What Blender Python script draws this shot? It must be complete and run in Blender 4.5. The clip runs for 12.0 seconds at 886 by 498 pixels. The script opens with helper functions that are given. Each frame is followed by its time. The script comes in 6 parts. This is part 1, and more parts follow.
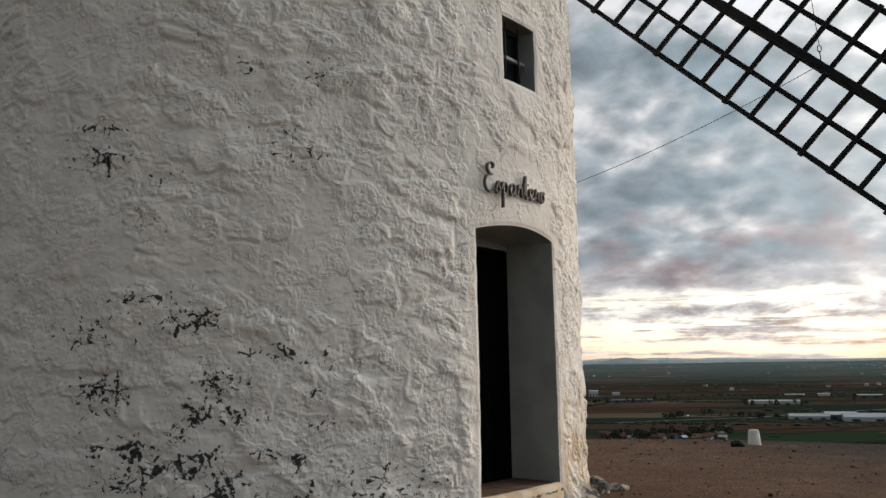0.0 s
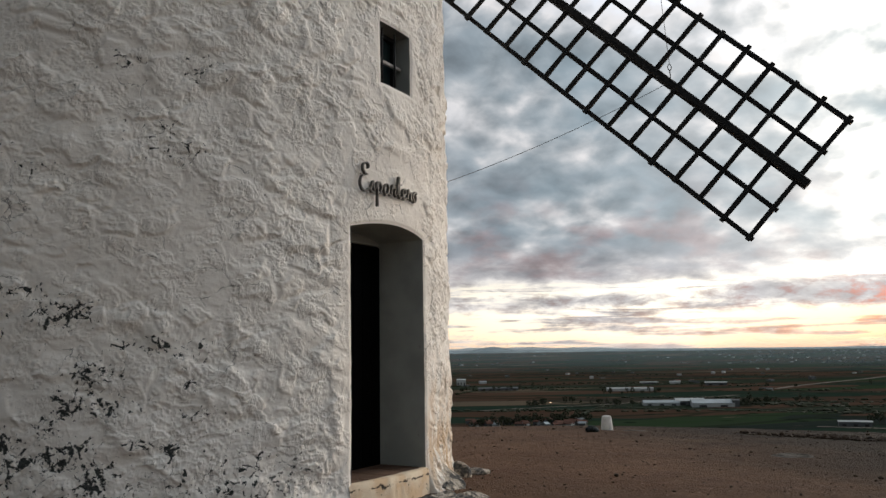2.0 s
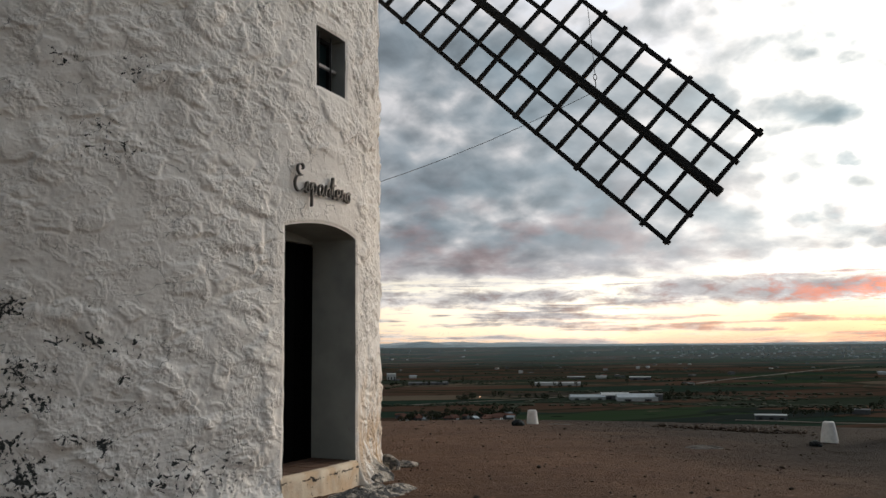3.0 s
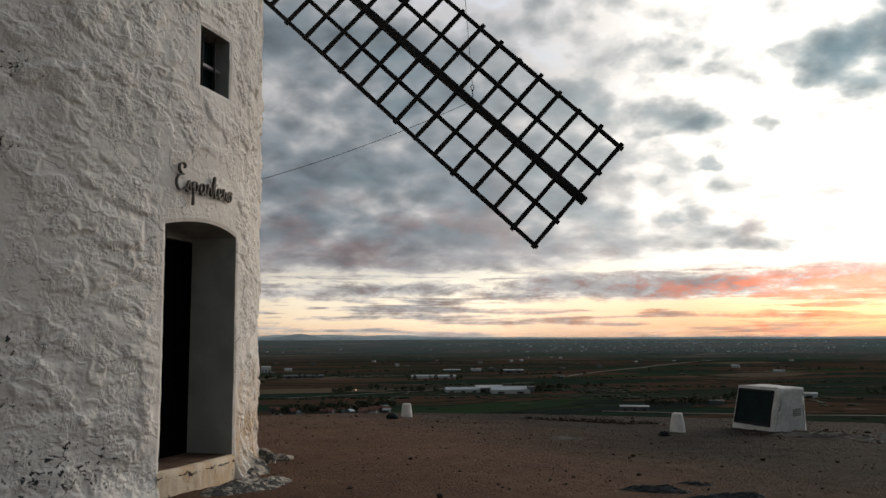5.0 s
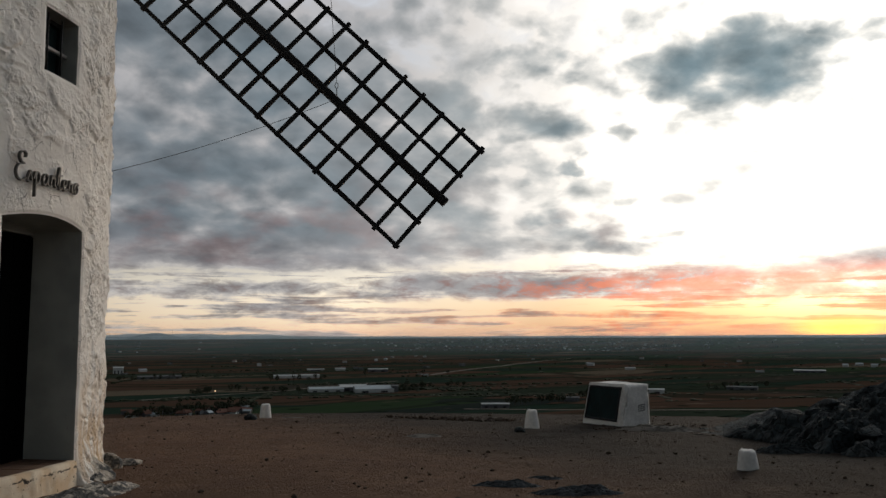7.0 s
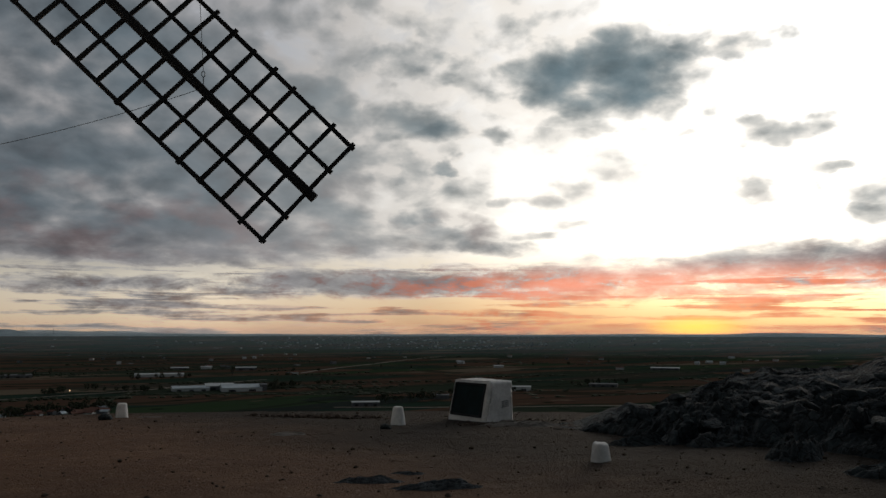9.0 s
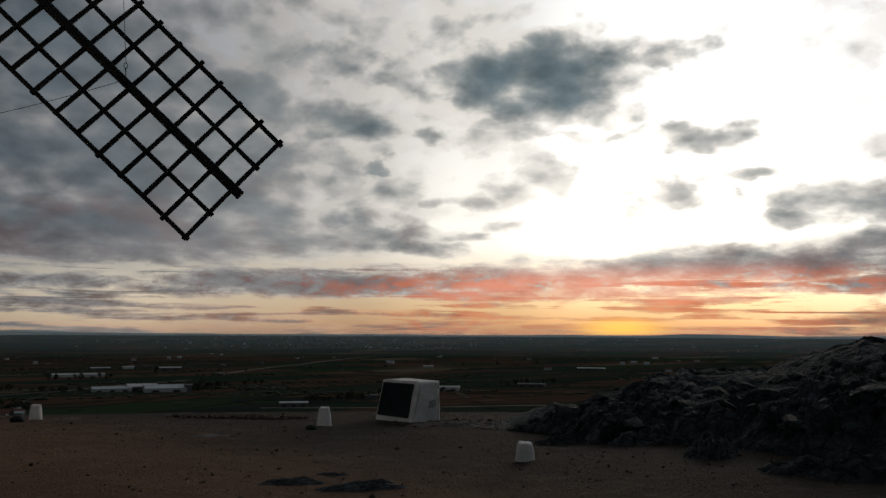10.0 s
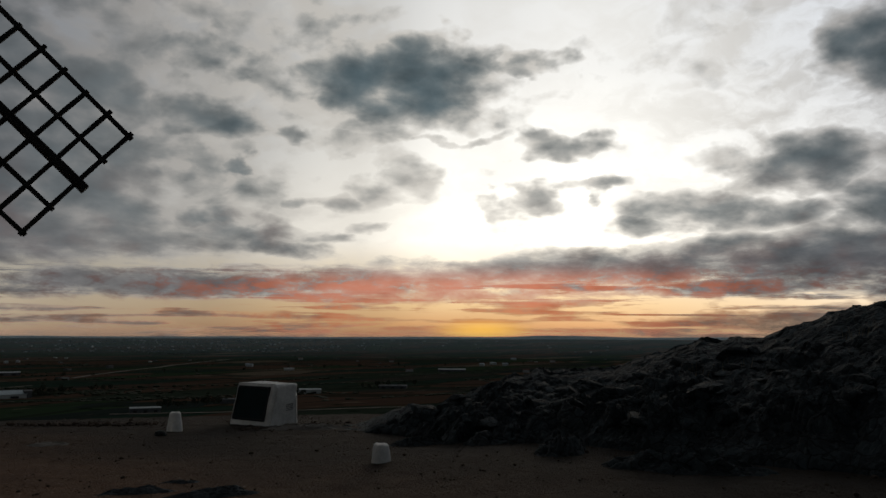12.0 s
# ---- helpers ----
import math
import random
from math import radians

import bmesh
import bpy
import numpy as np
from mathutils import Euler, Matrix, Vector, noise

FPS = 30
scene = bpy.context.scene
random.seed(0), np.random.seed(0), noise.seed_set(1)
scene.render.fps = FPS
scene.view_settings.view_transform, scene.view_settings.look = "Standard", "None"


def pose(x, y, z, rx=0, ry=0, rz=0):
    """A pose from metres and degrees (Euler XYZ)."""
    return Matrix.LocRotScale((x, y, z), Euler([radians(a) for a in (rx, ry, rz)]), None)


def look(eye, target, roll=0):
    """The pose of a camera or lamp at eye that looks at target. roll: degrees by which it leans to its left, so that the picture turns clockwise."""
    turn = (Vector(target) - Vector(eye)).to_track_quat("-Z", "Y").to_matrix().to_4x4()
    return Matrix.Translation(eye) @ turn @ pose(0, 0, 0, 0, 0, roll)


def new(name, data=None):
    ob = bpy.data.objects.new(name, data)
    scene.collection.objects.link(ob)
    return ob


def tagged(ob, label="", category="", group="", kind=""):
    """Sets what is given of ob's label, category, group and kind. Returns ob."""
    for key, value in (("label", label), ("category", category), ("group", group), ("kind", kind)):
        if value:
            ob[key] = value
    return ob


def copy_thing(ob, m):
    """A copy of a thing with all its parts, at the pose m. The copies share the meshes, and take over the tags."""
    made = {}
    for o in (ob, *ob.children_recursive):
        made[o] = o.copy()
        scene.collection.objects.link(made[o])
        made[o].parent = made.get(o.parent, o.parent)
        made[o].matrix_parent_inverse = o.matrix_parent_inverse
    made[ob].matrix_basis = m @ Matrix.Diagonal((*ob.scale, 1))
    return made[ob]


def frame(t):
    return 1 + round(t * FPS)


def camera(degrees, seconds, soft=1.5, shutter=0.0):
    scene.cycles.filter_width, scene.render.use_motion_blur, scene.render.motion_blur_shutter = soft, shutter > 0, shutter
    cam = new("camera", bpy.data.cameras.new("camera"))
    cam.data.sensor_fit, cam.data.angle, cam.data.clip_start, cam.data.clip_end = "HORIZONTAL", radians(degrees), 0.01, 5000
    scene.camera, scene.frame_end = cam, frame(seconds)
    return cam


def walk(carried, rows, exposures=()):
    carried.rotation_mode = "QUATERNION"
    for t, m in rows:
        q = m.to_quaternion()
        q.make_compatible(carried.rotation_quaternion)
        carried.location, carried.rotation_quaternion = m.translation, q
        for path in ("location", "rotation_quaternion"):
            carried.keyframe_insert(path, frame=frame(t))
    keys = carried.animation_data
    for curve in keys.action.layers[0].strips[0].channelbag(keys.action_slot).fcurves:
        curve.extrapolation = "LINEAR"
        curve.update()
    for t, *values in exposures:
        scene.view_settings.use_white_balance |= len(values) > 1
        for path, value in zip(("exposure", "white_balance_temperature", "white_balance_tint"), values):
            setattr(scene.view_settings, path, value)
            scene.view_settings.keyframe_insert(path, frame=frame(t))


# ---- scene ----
# seconds, eye x y z, heading to the right of +y, pitch, roll
PATH = [
    (0.0, 0.328, 0.931, 1.253, -2.28, 7.86, 0.85),
    (0.5, 0.333, 0.882, 1.256, -0.27, 7.60, 0.82),
    (1.0, 0.340, 0.800, 1.266, 2.00, 7.41, 0.78),
    (1.5, 0.323, 0.727, 1.268, 4.29, 7.22, 0.79),
    (2.0, 0.309, 0.612, 1.277, 6.58, 7.00, 0.80),
    (2.5, 0.299, 0.477, 1.290, 9.04, 6.70, 0.66),
    (3.0, 0.276, 0.354, 1.298, 11.28, 6.57, 0.53),
    (5.0, 0.196, 0.009, 1.341, 19.62, 6.04, 0.20),
    (5.5, 0.199, -0.030, 1.344, 21.79, 6.14, 0.12),
    (6.0, 0.206, -0.048, 1.338, 23.95, 6.18, 0.01),
    (6.5, 0.226, -0.043, 1.343, 26.48, 6.13, -0.01),
    (7.0, 0.237, -0.039, 1.343, 28.85, 5.95, 0.19),
    (9.0, 0.278, -0.087, 1.330, 37.58, 5.81, -0.07),
    (9.5, 0.291, -0.088, 1.335, 40.05, 5.84, -0.12),
    (10.0, 0.312, -0.097, 1.329, 42.34, 5.84, -0.29),
    (10.5, 0.319, -0.102, 1.329, 44.88, 5.93, -0.44),
    (11.0, 0.333, -0.107, 1.330, 47.19, 5.95, -0.44),
    (11.5, 0.350, -0.109, 1.326, 49.45, 6.02, -0.37),
    (12.0, 0.356, -0.119, 1.326, 51.75, 6.00, -0.17),
]
cam = camera(56.07, 12.0)
walk(cam,
     [(t, pose(x, y, z, 0, 0, -yaw) @ pose(0, 0, 0, 90 + pitch) @ pose(0, 0, 0, 0, 0, -roll)) for t, x, y, z, yaw, pitch, roll in PATH],
     exposures=((0.0, 0.42, 6700, 10), (3.0, 0.20, 6700, 11), (5.0, -0.20, 6750, 11), (7.0, -0.48, 6700, 11), (9.0, -0.94, 6650, 11), (12.0, -1.72, 6600, 10)))

# ---- node helper ----
class Nodes:
    """Short writing for node trees: each call makes a node and gives its main output."""

    def __init__(self, tree):
        self.tree = tree
        tree.nodes.clear()

    def make(self, kind, **props):
        n = self.tree.nodes.new(kind)
        if "operation" in props:
            n.operation = props["operation"]
        if "use_clamp" in props:
            n.use_clamp = props["use_clamp"]
        if "feature" in props:
            n.feature = props["feature"]
        if "voronoi_dimensions" in props:
            n.voronoi_dimensions = props["voronoi_dimensions"]
        if "interpolation_type" in props:
            n.interpolation_type = props["interpolation_type"]
        if "data_type" in props:
            n.data_type = props["data_type"]
        if "blend_type" in props:
            n.blend_type = props["blend_type"]
        if "uv_map" in props:
            n.uv_map = props["uv_map"]
        return n

    def put(self, socket, value):
        if isinstance(value, bpy.types.NodeSocket):
            self.tree.links.new(value, socket)
        elif value is not None:
            if socket.type == "RGBA" and len(value) == 3:
                value = (*value, 1.0)
            socket.default_value = value

    def math(self, op, a, b=None, c=None, clamp=False):
        n = self.make("ShaderNodeMath", operation=op, use_clamp=clamp)
        for s, v in zip(n.inputs, (a, b, c)):
            self.put(s, v)
        return n.outputs[0]

    def vmath(self, op, a, b=None, c=None, out=0):
        n = self.make("ShaderNodeVectorMath", operation=op)
        for s, v in zip(n.inputs, (a, b, c)):
            self.put(s, v)
        return n.outputs[out]

    def xyz(self, x, y, z=0.0):
        n = self.make("ShaderNodeCombineXYZ")
        for s, v in zip(n.inputs, (x, y, z)):
            self.put(s, v)
        return n.outputs[0]

    def split(self, v):
        n = self.make("ShaderNodeSeparateXYZ")
        self.put(n.inputs[0], v)
        return n.outputs

    def noise(self, v, scale, detail=4.0, rough=0.5, distortion=0.0, colour=False, lacunarity=2.0):
        n = self.make("ShaderNodeTexNoise")
        self.put(n.inputs["Vector"], v)
        for k, x in (("Scale", scale), ("Detail", detail), ("Roughness", rough), ("Distortion", distortion), ("Lacunarity", lacunarity)):
            n.inputs[k].default_value = x
        return n.outputs["Color" if colour else "Fac"]

    def voronoi(self, v, scale, feature="F1", metric="EUCLIDEAN", out="Distance", rand=1.0):
        n = self.make("ShaderNodeTexVoronoi", feature=feature)
        if feature != "DISTANCE_TO_EDGE":
            n.distance = metric
        self.put(n.inputs["Vector"], v)
        n.inputs["Scale"].default_value = scale
        n.inputs["Randomness"].default_value = rand
        return n.outputs[out]

    def range(self, v, a, b, c=0.0, d=1.0, kind="SMOOTHSTEP"):
        n = self.make("ShaderNodeMapRange", interpolation_type=kind)
        self.put(n.inputs[0], v)
        for s, x in zip(n.inputs[1:5], (a, b, c, d)):
            self.put(s, x)
        return n.outputs[0]

    def mix(self, fac, a, b, blend="MIX"):
        n = self.make("ShaderNodeMix", data_type="RGBA", blend_type=blend)
        self.put(n.inputs[0], fac)
        self.put(n.inputs[6], a)
        self.put(n.inputs[7], b)
        return n.outputs[2]

    def ramp(self, fac, stops, kind="LINEAR"):
        n = self.make("ShaderNodeValToRGB")
        n.color_ramp.interpolation = kind
        e = n.color_ramp.elements
        while len(e) < len(stops):
            e.new(0.5)
        for el, (p, c) in zip(e, stops):
            el.position, el.color = p, (*c, 1.0)
        self.put(n.inputs[0], fac)
        return n.outputs[0]

    def coord(self, which="Object"):
        return self.make("ShaderNodeTexCoord").outputs[which]

    def bump(self, height, strength=0.5, distance=0.01, normal=None):
        n = self.make("ShaderNodeBump")
        n.inputs["Strength"].default_value = strength
        n.inputs["Distance"].default_value = distance
        self.put(n.inputs["Height"], height)
        if normal is not None:
            self.put(n.inputs["Normal"], normal)
        return n.outputs[0]


# ---- sky: dusk under broken cloud, the sun just over the horizon at heading 54 ----
SUN_HEADING = 54.5
world = bpy.data.worlds.new("dusk_sky")
scene.world = world
world.use_nodes = True
k = Nodes(world.node_tree)
d = k.vmath("NORMALIZE", k.coord("Generated"))
dx, dy, dz = k.split(d)[:3]
az = k.math("MULTIPLY", k.math("ARCTAN2", dx, dy), 57.29578)
el = k.math("MULTIPLY", k.math("ARCSINE", dz), 57.29578)
flat = k.xyz(az, el, 0.0)
to_sun = k.math("ABSOLUTE", k.math("SUBTRACT", az, SUN_HEADING))
# cloud texture, squeezed towards the horizon as a flat layer is
squeeze = k.xyz(k.math("MULTIPLY", az, 0.039), k.math("MULTIPLY", k.math("POWER", k.math("MAXIMUM", k.math("ADD", el, 1.0), 0.05), 0.72), 0.19), 0.0)
warp = k.noise(squeeze, 4.5, 4.0, 0.55, colour=True)
warped = k.vmath("ADD", flat, k.vmath("MULTIPLY", k.vmath("SUBTRACT", warp, (0.5, 0.5, 0.5)), k.xyz(10.0, k.range(el, 3.0, 12.0, 1.3, 5.0), 0.0)))
puff = k.noise(squeeze, 6.5, 6.0, 0.47, 0.25)
fine = k.noise(k.vmath("ADD", squeeze, (3.1, 1.7, 0.0)), 15.0, 7.0, 0.60, 0.25)
heap = k.make("ShaderNodeTexVoronoi", feature="SMOOTH_F1", voronoi_dimensions="2D")
k.put(heap.inputs["Vector"], k.vmath("ADD", squeeze, k.vmath("MULTIPLY", k.noise(squeeze, 20.0, 3.0, 0.6, colour=True), (0.05, 0.05, 0.0))))
for s_, v_ in (("Scale", 12.0), ("Detail", 0.0), ("Smoothness", 0.7)):
    heap.inputs[s_].default_value = v_
heap = k.math("SUBTRACT", 0.34, heap.outputs["Distance"])
streak = k.noise(k.xyz(k.math("MULTIPLY", az, 0.05), k.math("MULTIPLY", el, 1.05), 0.0), 1.6, 6.0, 0.62, 0.35)
# heading, elevation, half width, half height, weight
UPPER_CLOUDS = [
    (48.6, 17.2, 7.6, 2.9, 1.15), (50.3, 19.6, 3.2, 1.9, 0.9), (43.0, 18.0, 2.6, 1.5, 0.7), (57.6, 18.2, 3.0, 0.9, 0.7), (35.0, 18.2, 3.2, 1.6, 0.75),
    (35.8, 14.6, 4.4, 1.6, 1.0), (60.3, 12.8, 3.0, 0.9, 0.7), (81.0, 17.0, 4.6, 3.2, 0.95), (47.5, 14.2, 4.4, 1.0, 0.42), (41.0, 13.2, 2.0, 0.6, 0.5),
    (52.5, 13.6, 3.0, 0.5, 0.5), (46.0, 13.2, 3.0, 0.8, 0.36), (38.0, 11.5, 1.6, 0.5, 0.6), (29.0, 18.0, 7.0, 4.0, 0.40), (38.0, 16.5, 7.0, 4.5, 0.30), (43.5, 21.0, 6.0, 3.0, 0.30), (23.0, 14.0, 8.0, 6.0, 0.36), (70.0, 19.0, 7.0, 2.5, 0.12),
]
MIDDLE_CLOUDS = [
    (31.5, 11.2, 3.4, 1.9, 0.85), (48.5, 11.0, 3.4, 1.7, 0.46), (56.8, 9.2, 3.0, 0.8, 0.65), (47.0, 7.3, 2.6, 0.5, 0.5), (75.0, 10.8, 5.4, 1.9, 0.72),
    (73.0, 8.2, 7.6, 1.3, 0.62), (81.0, 7.6, 4.6, 2.6, 0.85), (36.6, 7.6, 4.2, 1.0, 0.8), (39.5, 5.9, 3.6, 0.7, 0.75), (44.0, 9.5, 2.4, 0.7, 0.55),
    (43.5, 6.6, 2.2, 0.4, 0.5), (62.0, 9.8, 2.6, 0.6, 0.5), (66.0, 7.4, 3.0, 0.8, 0.6), (33.5, 9.5, 8.0, 4.6, 0.40),
]
LEFT_CLOUDS = [
    (17.0, 17.0, 10.0, 4.4, 1.21), (8.0, 20.0, 9.0, 4.4, 0.95), (9.0, 11.8, 9.0, 3.8, 1.21), (21.5, 11.0, 8.5, 4.0, 1.25),
    (14.0, 7.2, 17.0, 1.9, 1.45), (30.0, 8.0, 5.0, 1.4, 0.75), (38.5, 6.7, 5.5, 1.0, 0.62), (27.0, 21.5, 7.0, 2.2, 0.66),
    (14.0, 5.3, 19.0, 0.8, 0.80), (-4.0, 14.0, 11.0, 7.0, 1.19), (-2.0, 7.2, 11.0, 2.0, 1.32), (28.5, 14.5, 5.0, 3.2, 1.06), (29.0, 5.9, 9.0, 1.0, 0.8), (27.0, 9.4, 5.0, 2.4, 0.9),
]
LOW_CLOUDS = [
    (14.0, 3.1, 24.0, 0.50, 0.55), (34.0, 3.45, 12.0, 0.80, 1.21), (46.0, 3.7, 9.0, 0.9, 0.92), (57.0, 4.5, 8.0, 0.9, 0.92),
    (66.0, 4.7, 9.0, 1.2, 1.0), (77.0, 4.9, 10.0, 1.9, 1.32), (71.0, 3.3, 9.0, 0.6, 0.98), (86.0, 3.0, 8.0, 1.6, 1.15),
    (52.0, 2.9, 10.0, 0.6, 0.42), (77.0, 1.0, 9.0, 0.9, 0.98),
]
cover = None
for a, e, w, h, weight in UPPER_CLOUDS + MIDDLE_CLOUDS + LEFT_CLOUDS + LOW_CLOUDS:
    p = k.vmath("MULTIPLY_ADD", warped, (1.0 / w, 1.0 / h, 0.0), (-a / w, -e / h, 0.0))
    spot = k.range(k.vmath("LENGTH", p, out=1), 1.5, 0.2, 0.0, weight)
    cover = spot if cover is None else k.math("MAXIMUM", cover, spot)
# away from the named clouds the sky goes on under the same broken layer
behind = k.range(k.math("ABSOLUTE", k.math("SUBTRACT", az, 40.0)), 48.0, 70.0, 0.0, 0.8)
cover = k.math("MAXIMUM", cover, k.math("MULTIPLY", behind, k.range(el, 2.0, 8.0)))
low = k.range(el, 5.2, 3.8)
bands = k.math("MULTIPLY", k.math("MULTIPLY", low, k.range(to_sun, 44.0, 20.0, 0.55, 1.0)), k.range(streak, 0.42, 0.64, 0.0, 1.0))
cover = k.math("MAXIMUM", cover, bands)
grain_ = k.math("ADD", k.math("MULTIPLY", k.math("SUBTRACT", puff, 0.5), 2.3), k.math("MULTIPLY", k.math("SUBTRACT", fine, 0.5), 0.3))
grain_ = k.math("ADD", grain_, k.math("MULTIPLY", heap, 0.35))
grain_ = k.math("ADD", grain_, k.math("MULTIPLY", k.math("SUBTRACT", k.noise(k.vmath("ADD", squeeze, (5.2, 0.4, 0.0)), 3.0, 3.0, 0.5), 0.5), k.range(to_sun, 12.0, 30.0, 0.6, 1.9)))
calm_left = k.range(k.math("ABSOLUTE", k.math("SUBTRACT", az, SUN_HEADING)), 42.0, 22.0, 0.95, 1.0)
grain_ = k.math("MULTIPLY", grain_, calm_left)
strata = k.noise(k.xyz(k.math("MULTIPLY", az, 0.23), k.math("MULTIPLY", el, 0.72), 0.0), 1.9, 10.0, 0.70, 0.3)
grain_ = k.math("ADD", k.math("MULTIPLY", grain_, k.range(el, 3.5, 8.0, 0.55, 1.0)), k.math("MULTIPLY", k.math("SUBTRACT", strata, 0.5), k.range(el, 8.0, 3.5, 0.0, 2.3)))
body = k.math("ADD", k.math("MULTIPLY", cover, 1.12), k.math("MULTIPLY", grain_, k.math("MULTIPLY_ADD", cover, 0.8, 0.38)))


def veil(x, start, rate):
    """0 below start, then towards 1 the thicker the cloud is."""
    return k.math("SUBTRACT", 1.0, k.math("POWER", 2.71828, k.math("MULTIPLY", k.math("MAXIMUM", k.math("SUBTRACT", x, start), 0.0), k.math("MULTIPLY", rate, -1.0))))


cloud = veil(body, 0.09, 4.6)
inner = k.noise(k.vmath("ADD", squeeze, (7.3, 4.1, 0.0)), 7.5, 6.0, 0.52, 0.3)
depth_ = k.math("ADD", k.math("ADD", body, k.math("MULTIPLY", heap, 0.3)), k.math("MULTIPLY", k.math("SUBTRACT", inner, 0.5), k.math("MULTIPLY", calm_left, 1.7)))
thick = veil(depth_, 0.22, k.math("MAXIMUM", k.range(k.math("ABSOLUTE", k.math("SUBTRACT", az, 52.0)), 4.0, 14.0, 1.1, 2.1), k.range(el, 12.5, 15.5, 1.1, 2.3)))
thick = k.math("MULTIPLY", thick, k.range(k.math("ABSOLUTE", k.math("SUBTRACT", az, 27.0)), 3.0, 12.0, 0.74, 0.97))
# how bright the air is round the compass: most over the sun, least opposite to it
turn = k.math("DIVIDE", k.math("ADD", k.math("MODULO", k.math("ADD", az, 486.0), 360.0), 0.0), 360.0)
level = k.math("MULTIPLY", k.split(k.ramp(turn, [(p_, (v_, v_, v_)) for p_, v_ in (
    (0.0, 0.036), (0.267, 0.056), (0.35, 0.110), (0.385, 0.185), (0.42, 0.31), (0.446, 0.45), (0.475, 0.80), (0.497, 1.18), (0.52, 1.30), (0.575, 0.98), (0.66, 0.50), (0.77, 0.20), (1.0, 0.050))], "EASE"))[0], 3.5)
near_sun = k.range(to_sun, 55.0, 6.0)
close_sun = k.range(to_sun, 26.0, 2.0)
# clear air by elevation
e01 = k.math("DIVIDE", el, 30.0, clamp=True)
clear_sun = k.ramp(e01, [(0.0, (0.36, 0.16, 0.09)), (0.025, (0.52, 0.28, 0.125)), (0.07, (0.64, 0.44, 0.23)), (0.13, (0.70, 0.57, 0.39)), (0.22, (0.95, 0.91, 0.82)), (0.42, (0.76, 0.75, 0.71)), (0.6, (0.60, 0.60, 0.585)), (1.0, (0.46, 0.475, 0.485))])
clear_off = k.ramp(e01, [(0.0, (0.80, 0.55, 0.38)), (0.04, (0.94, 0.77, 0.56)), (0.12, (0.97, 0.91, 0.77)), (0.25, (0.72, 0.73, 0.745)), (0.5, (0.58, 0.615, 0.67)), (1.0, (0.62, 0.70, 0.82))])
clear = k.vmath("SCALE", k.mix(k.range(to_sun, 42.0, 5.0), clear_off, clear_sun), None)
k.put(clear.node.inputs["Scale"], k.math("MULTIPLY", level, k.math("ADD", k.range(near_sun, 0.0, 1.0, 1.3, 1.0), k.math("MULTIPLY", k.range(el, 4.6, 2.2), k.range(to_sun, 20.0, 38.0, 0.0, 0.4)))))
# clouds: slate, paler where thin; rose and ember low towards the sun
grey_lit = k.mix(k.range(to_sun, 34.0, 8.0), (0.56, 0.56, 0.575), (1.55, 1.49, 1.38))
grey_dark = k.mix(near_sun, (0.145, 0.183, 0.218), (0.160, 0.262, 0.318))
under = k.math("MULTIPLY", k.range(el, 5.3, 3.4), k.range(k.math("ADD", k.math("ADD", k.math("MULTIPLY", fine, 0.4), k.math("MULTIPLY", strata, 0.6)), k.math("MULTIPLY", close_sun, 0.13)), 0.45, 0.62))
under = k.math("MULTIPLY", under, k.range(el, -0.3, 1.0, 0.6, 1.0))
ember = k.mix(close_sun, (0.30, 0.16, 0.145), (1.70, 0.46, 0.21))
ember = k.mix(k.range(near_sun, 0.25, 0.75), (0.185, 0.135, 0.130), ember)
blush = k.math("MULTIPLY", k.math("MULTIPLY", k.range(el, 13.0, 7.0), k.range(el, 3.5, 5.5)), k.range(k.noise(squeeze, 6.0, 4.0), 0.46, 0.68))
dark = k.mix(under, grey_dark, ember)
dark = k.mix(k.math("MULTIPLY", blush, 0.55), dark, k.mix(near_sun, (0.20, 0.105, 0.105), (0.33, 0.19, 0.18)))
mauve = k.math("MULTIPLY", k.range(el, 8.5, 4.0), k.math("SUBTRACT", 1.0, under))
dark = k.mix(k.math("MULTIPLY", mauve, 0.45), dark, k.mix(near_sun, (0.215, 0.165, 0.170), (0.36, 0.27, 0.28)))
haze_low = k.math("MULTIPLY", k.range(el, 2.4, 0.4), k.range(k.math("SUBTRACT", az, SUN_HEADING), 8.0, 22.0))
dark = k.mix(haze_low, dark, (0.36, 0.27, 0.22))
shade = k.vmath("SCALE", dark, None)
k.put(shade.node.inputs["Scale"], k.range(k.math("ADD", inner, k.math("MULTIPLY", heap, 0.25)), 0.35, 0.75, 1.22, 0.68, "LINEAR"))
dark = shade
lit = k.mix(k.math("MULTIPLY", under, 0.55), grey_lit, ember)
lit = k.mix(k.math("MULTIPLY", k.range(el, 3.0, 1.6), k.range(to_sun, 40.0, 12.0)), lit, (1.40, 0.80, 0.42))
# thin veils in the clear air
wisp = k.noise(k.vmath("ADD", squeeze, k.vmath("MULTIPLY", warp, (0.25, 0.25, 0.0))), 5.0, 8.0, 0.60, 0.15)
wisp = k.math("MULTIPLY", k.range(wisp, 0.38, 0.64), k.math("MULTIPLY", k.range(el, 3.0, 6.0), k.range(to_sun, 5.0, 20.0, 0.20, 0.62)))
clear = k.mix(wisp, clear, k.mix(k.range(to_sun, 34.0, 10.0), (0.58, 0.58, 0.60), (1.95, 1.87, 1.72)))
sky = k.mix(cloud, clear, k.mix(thick, lit, dark))
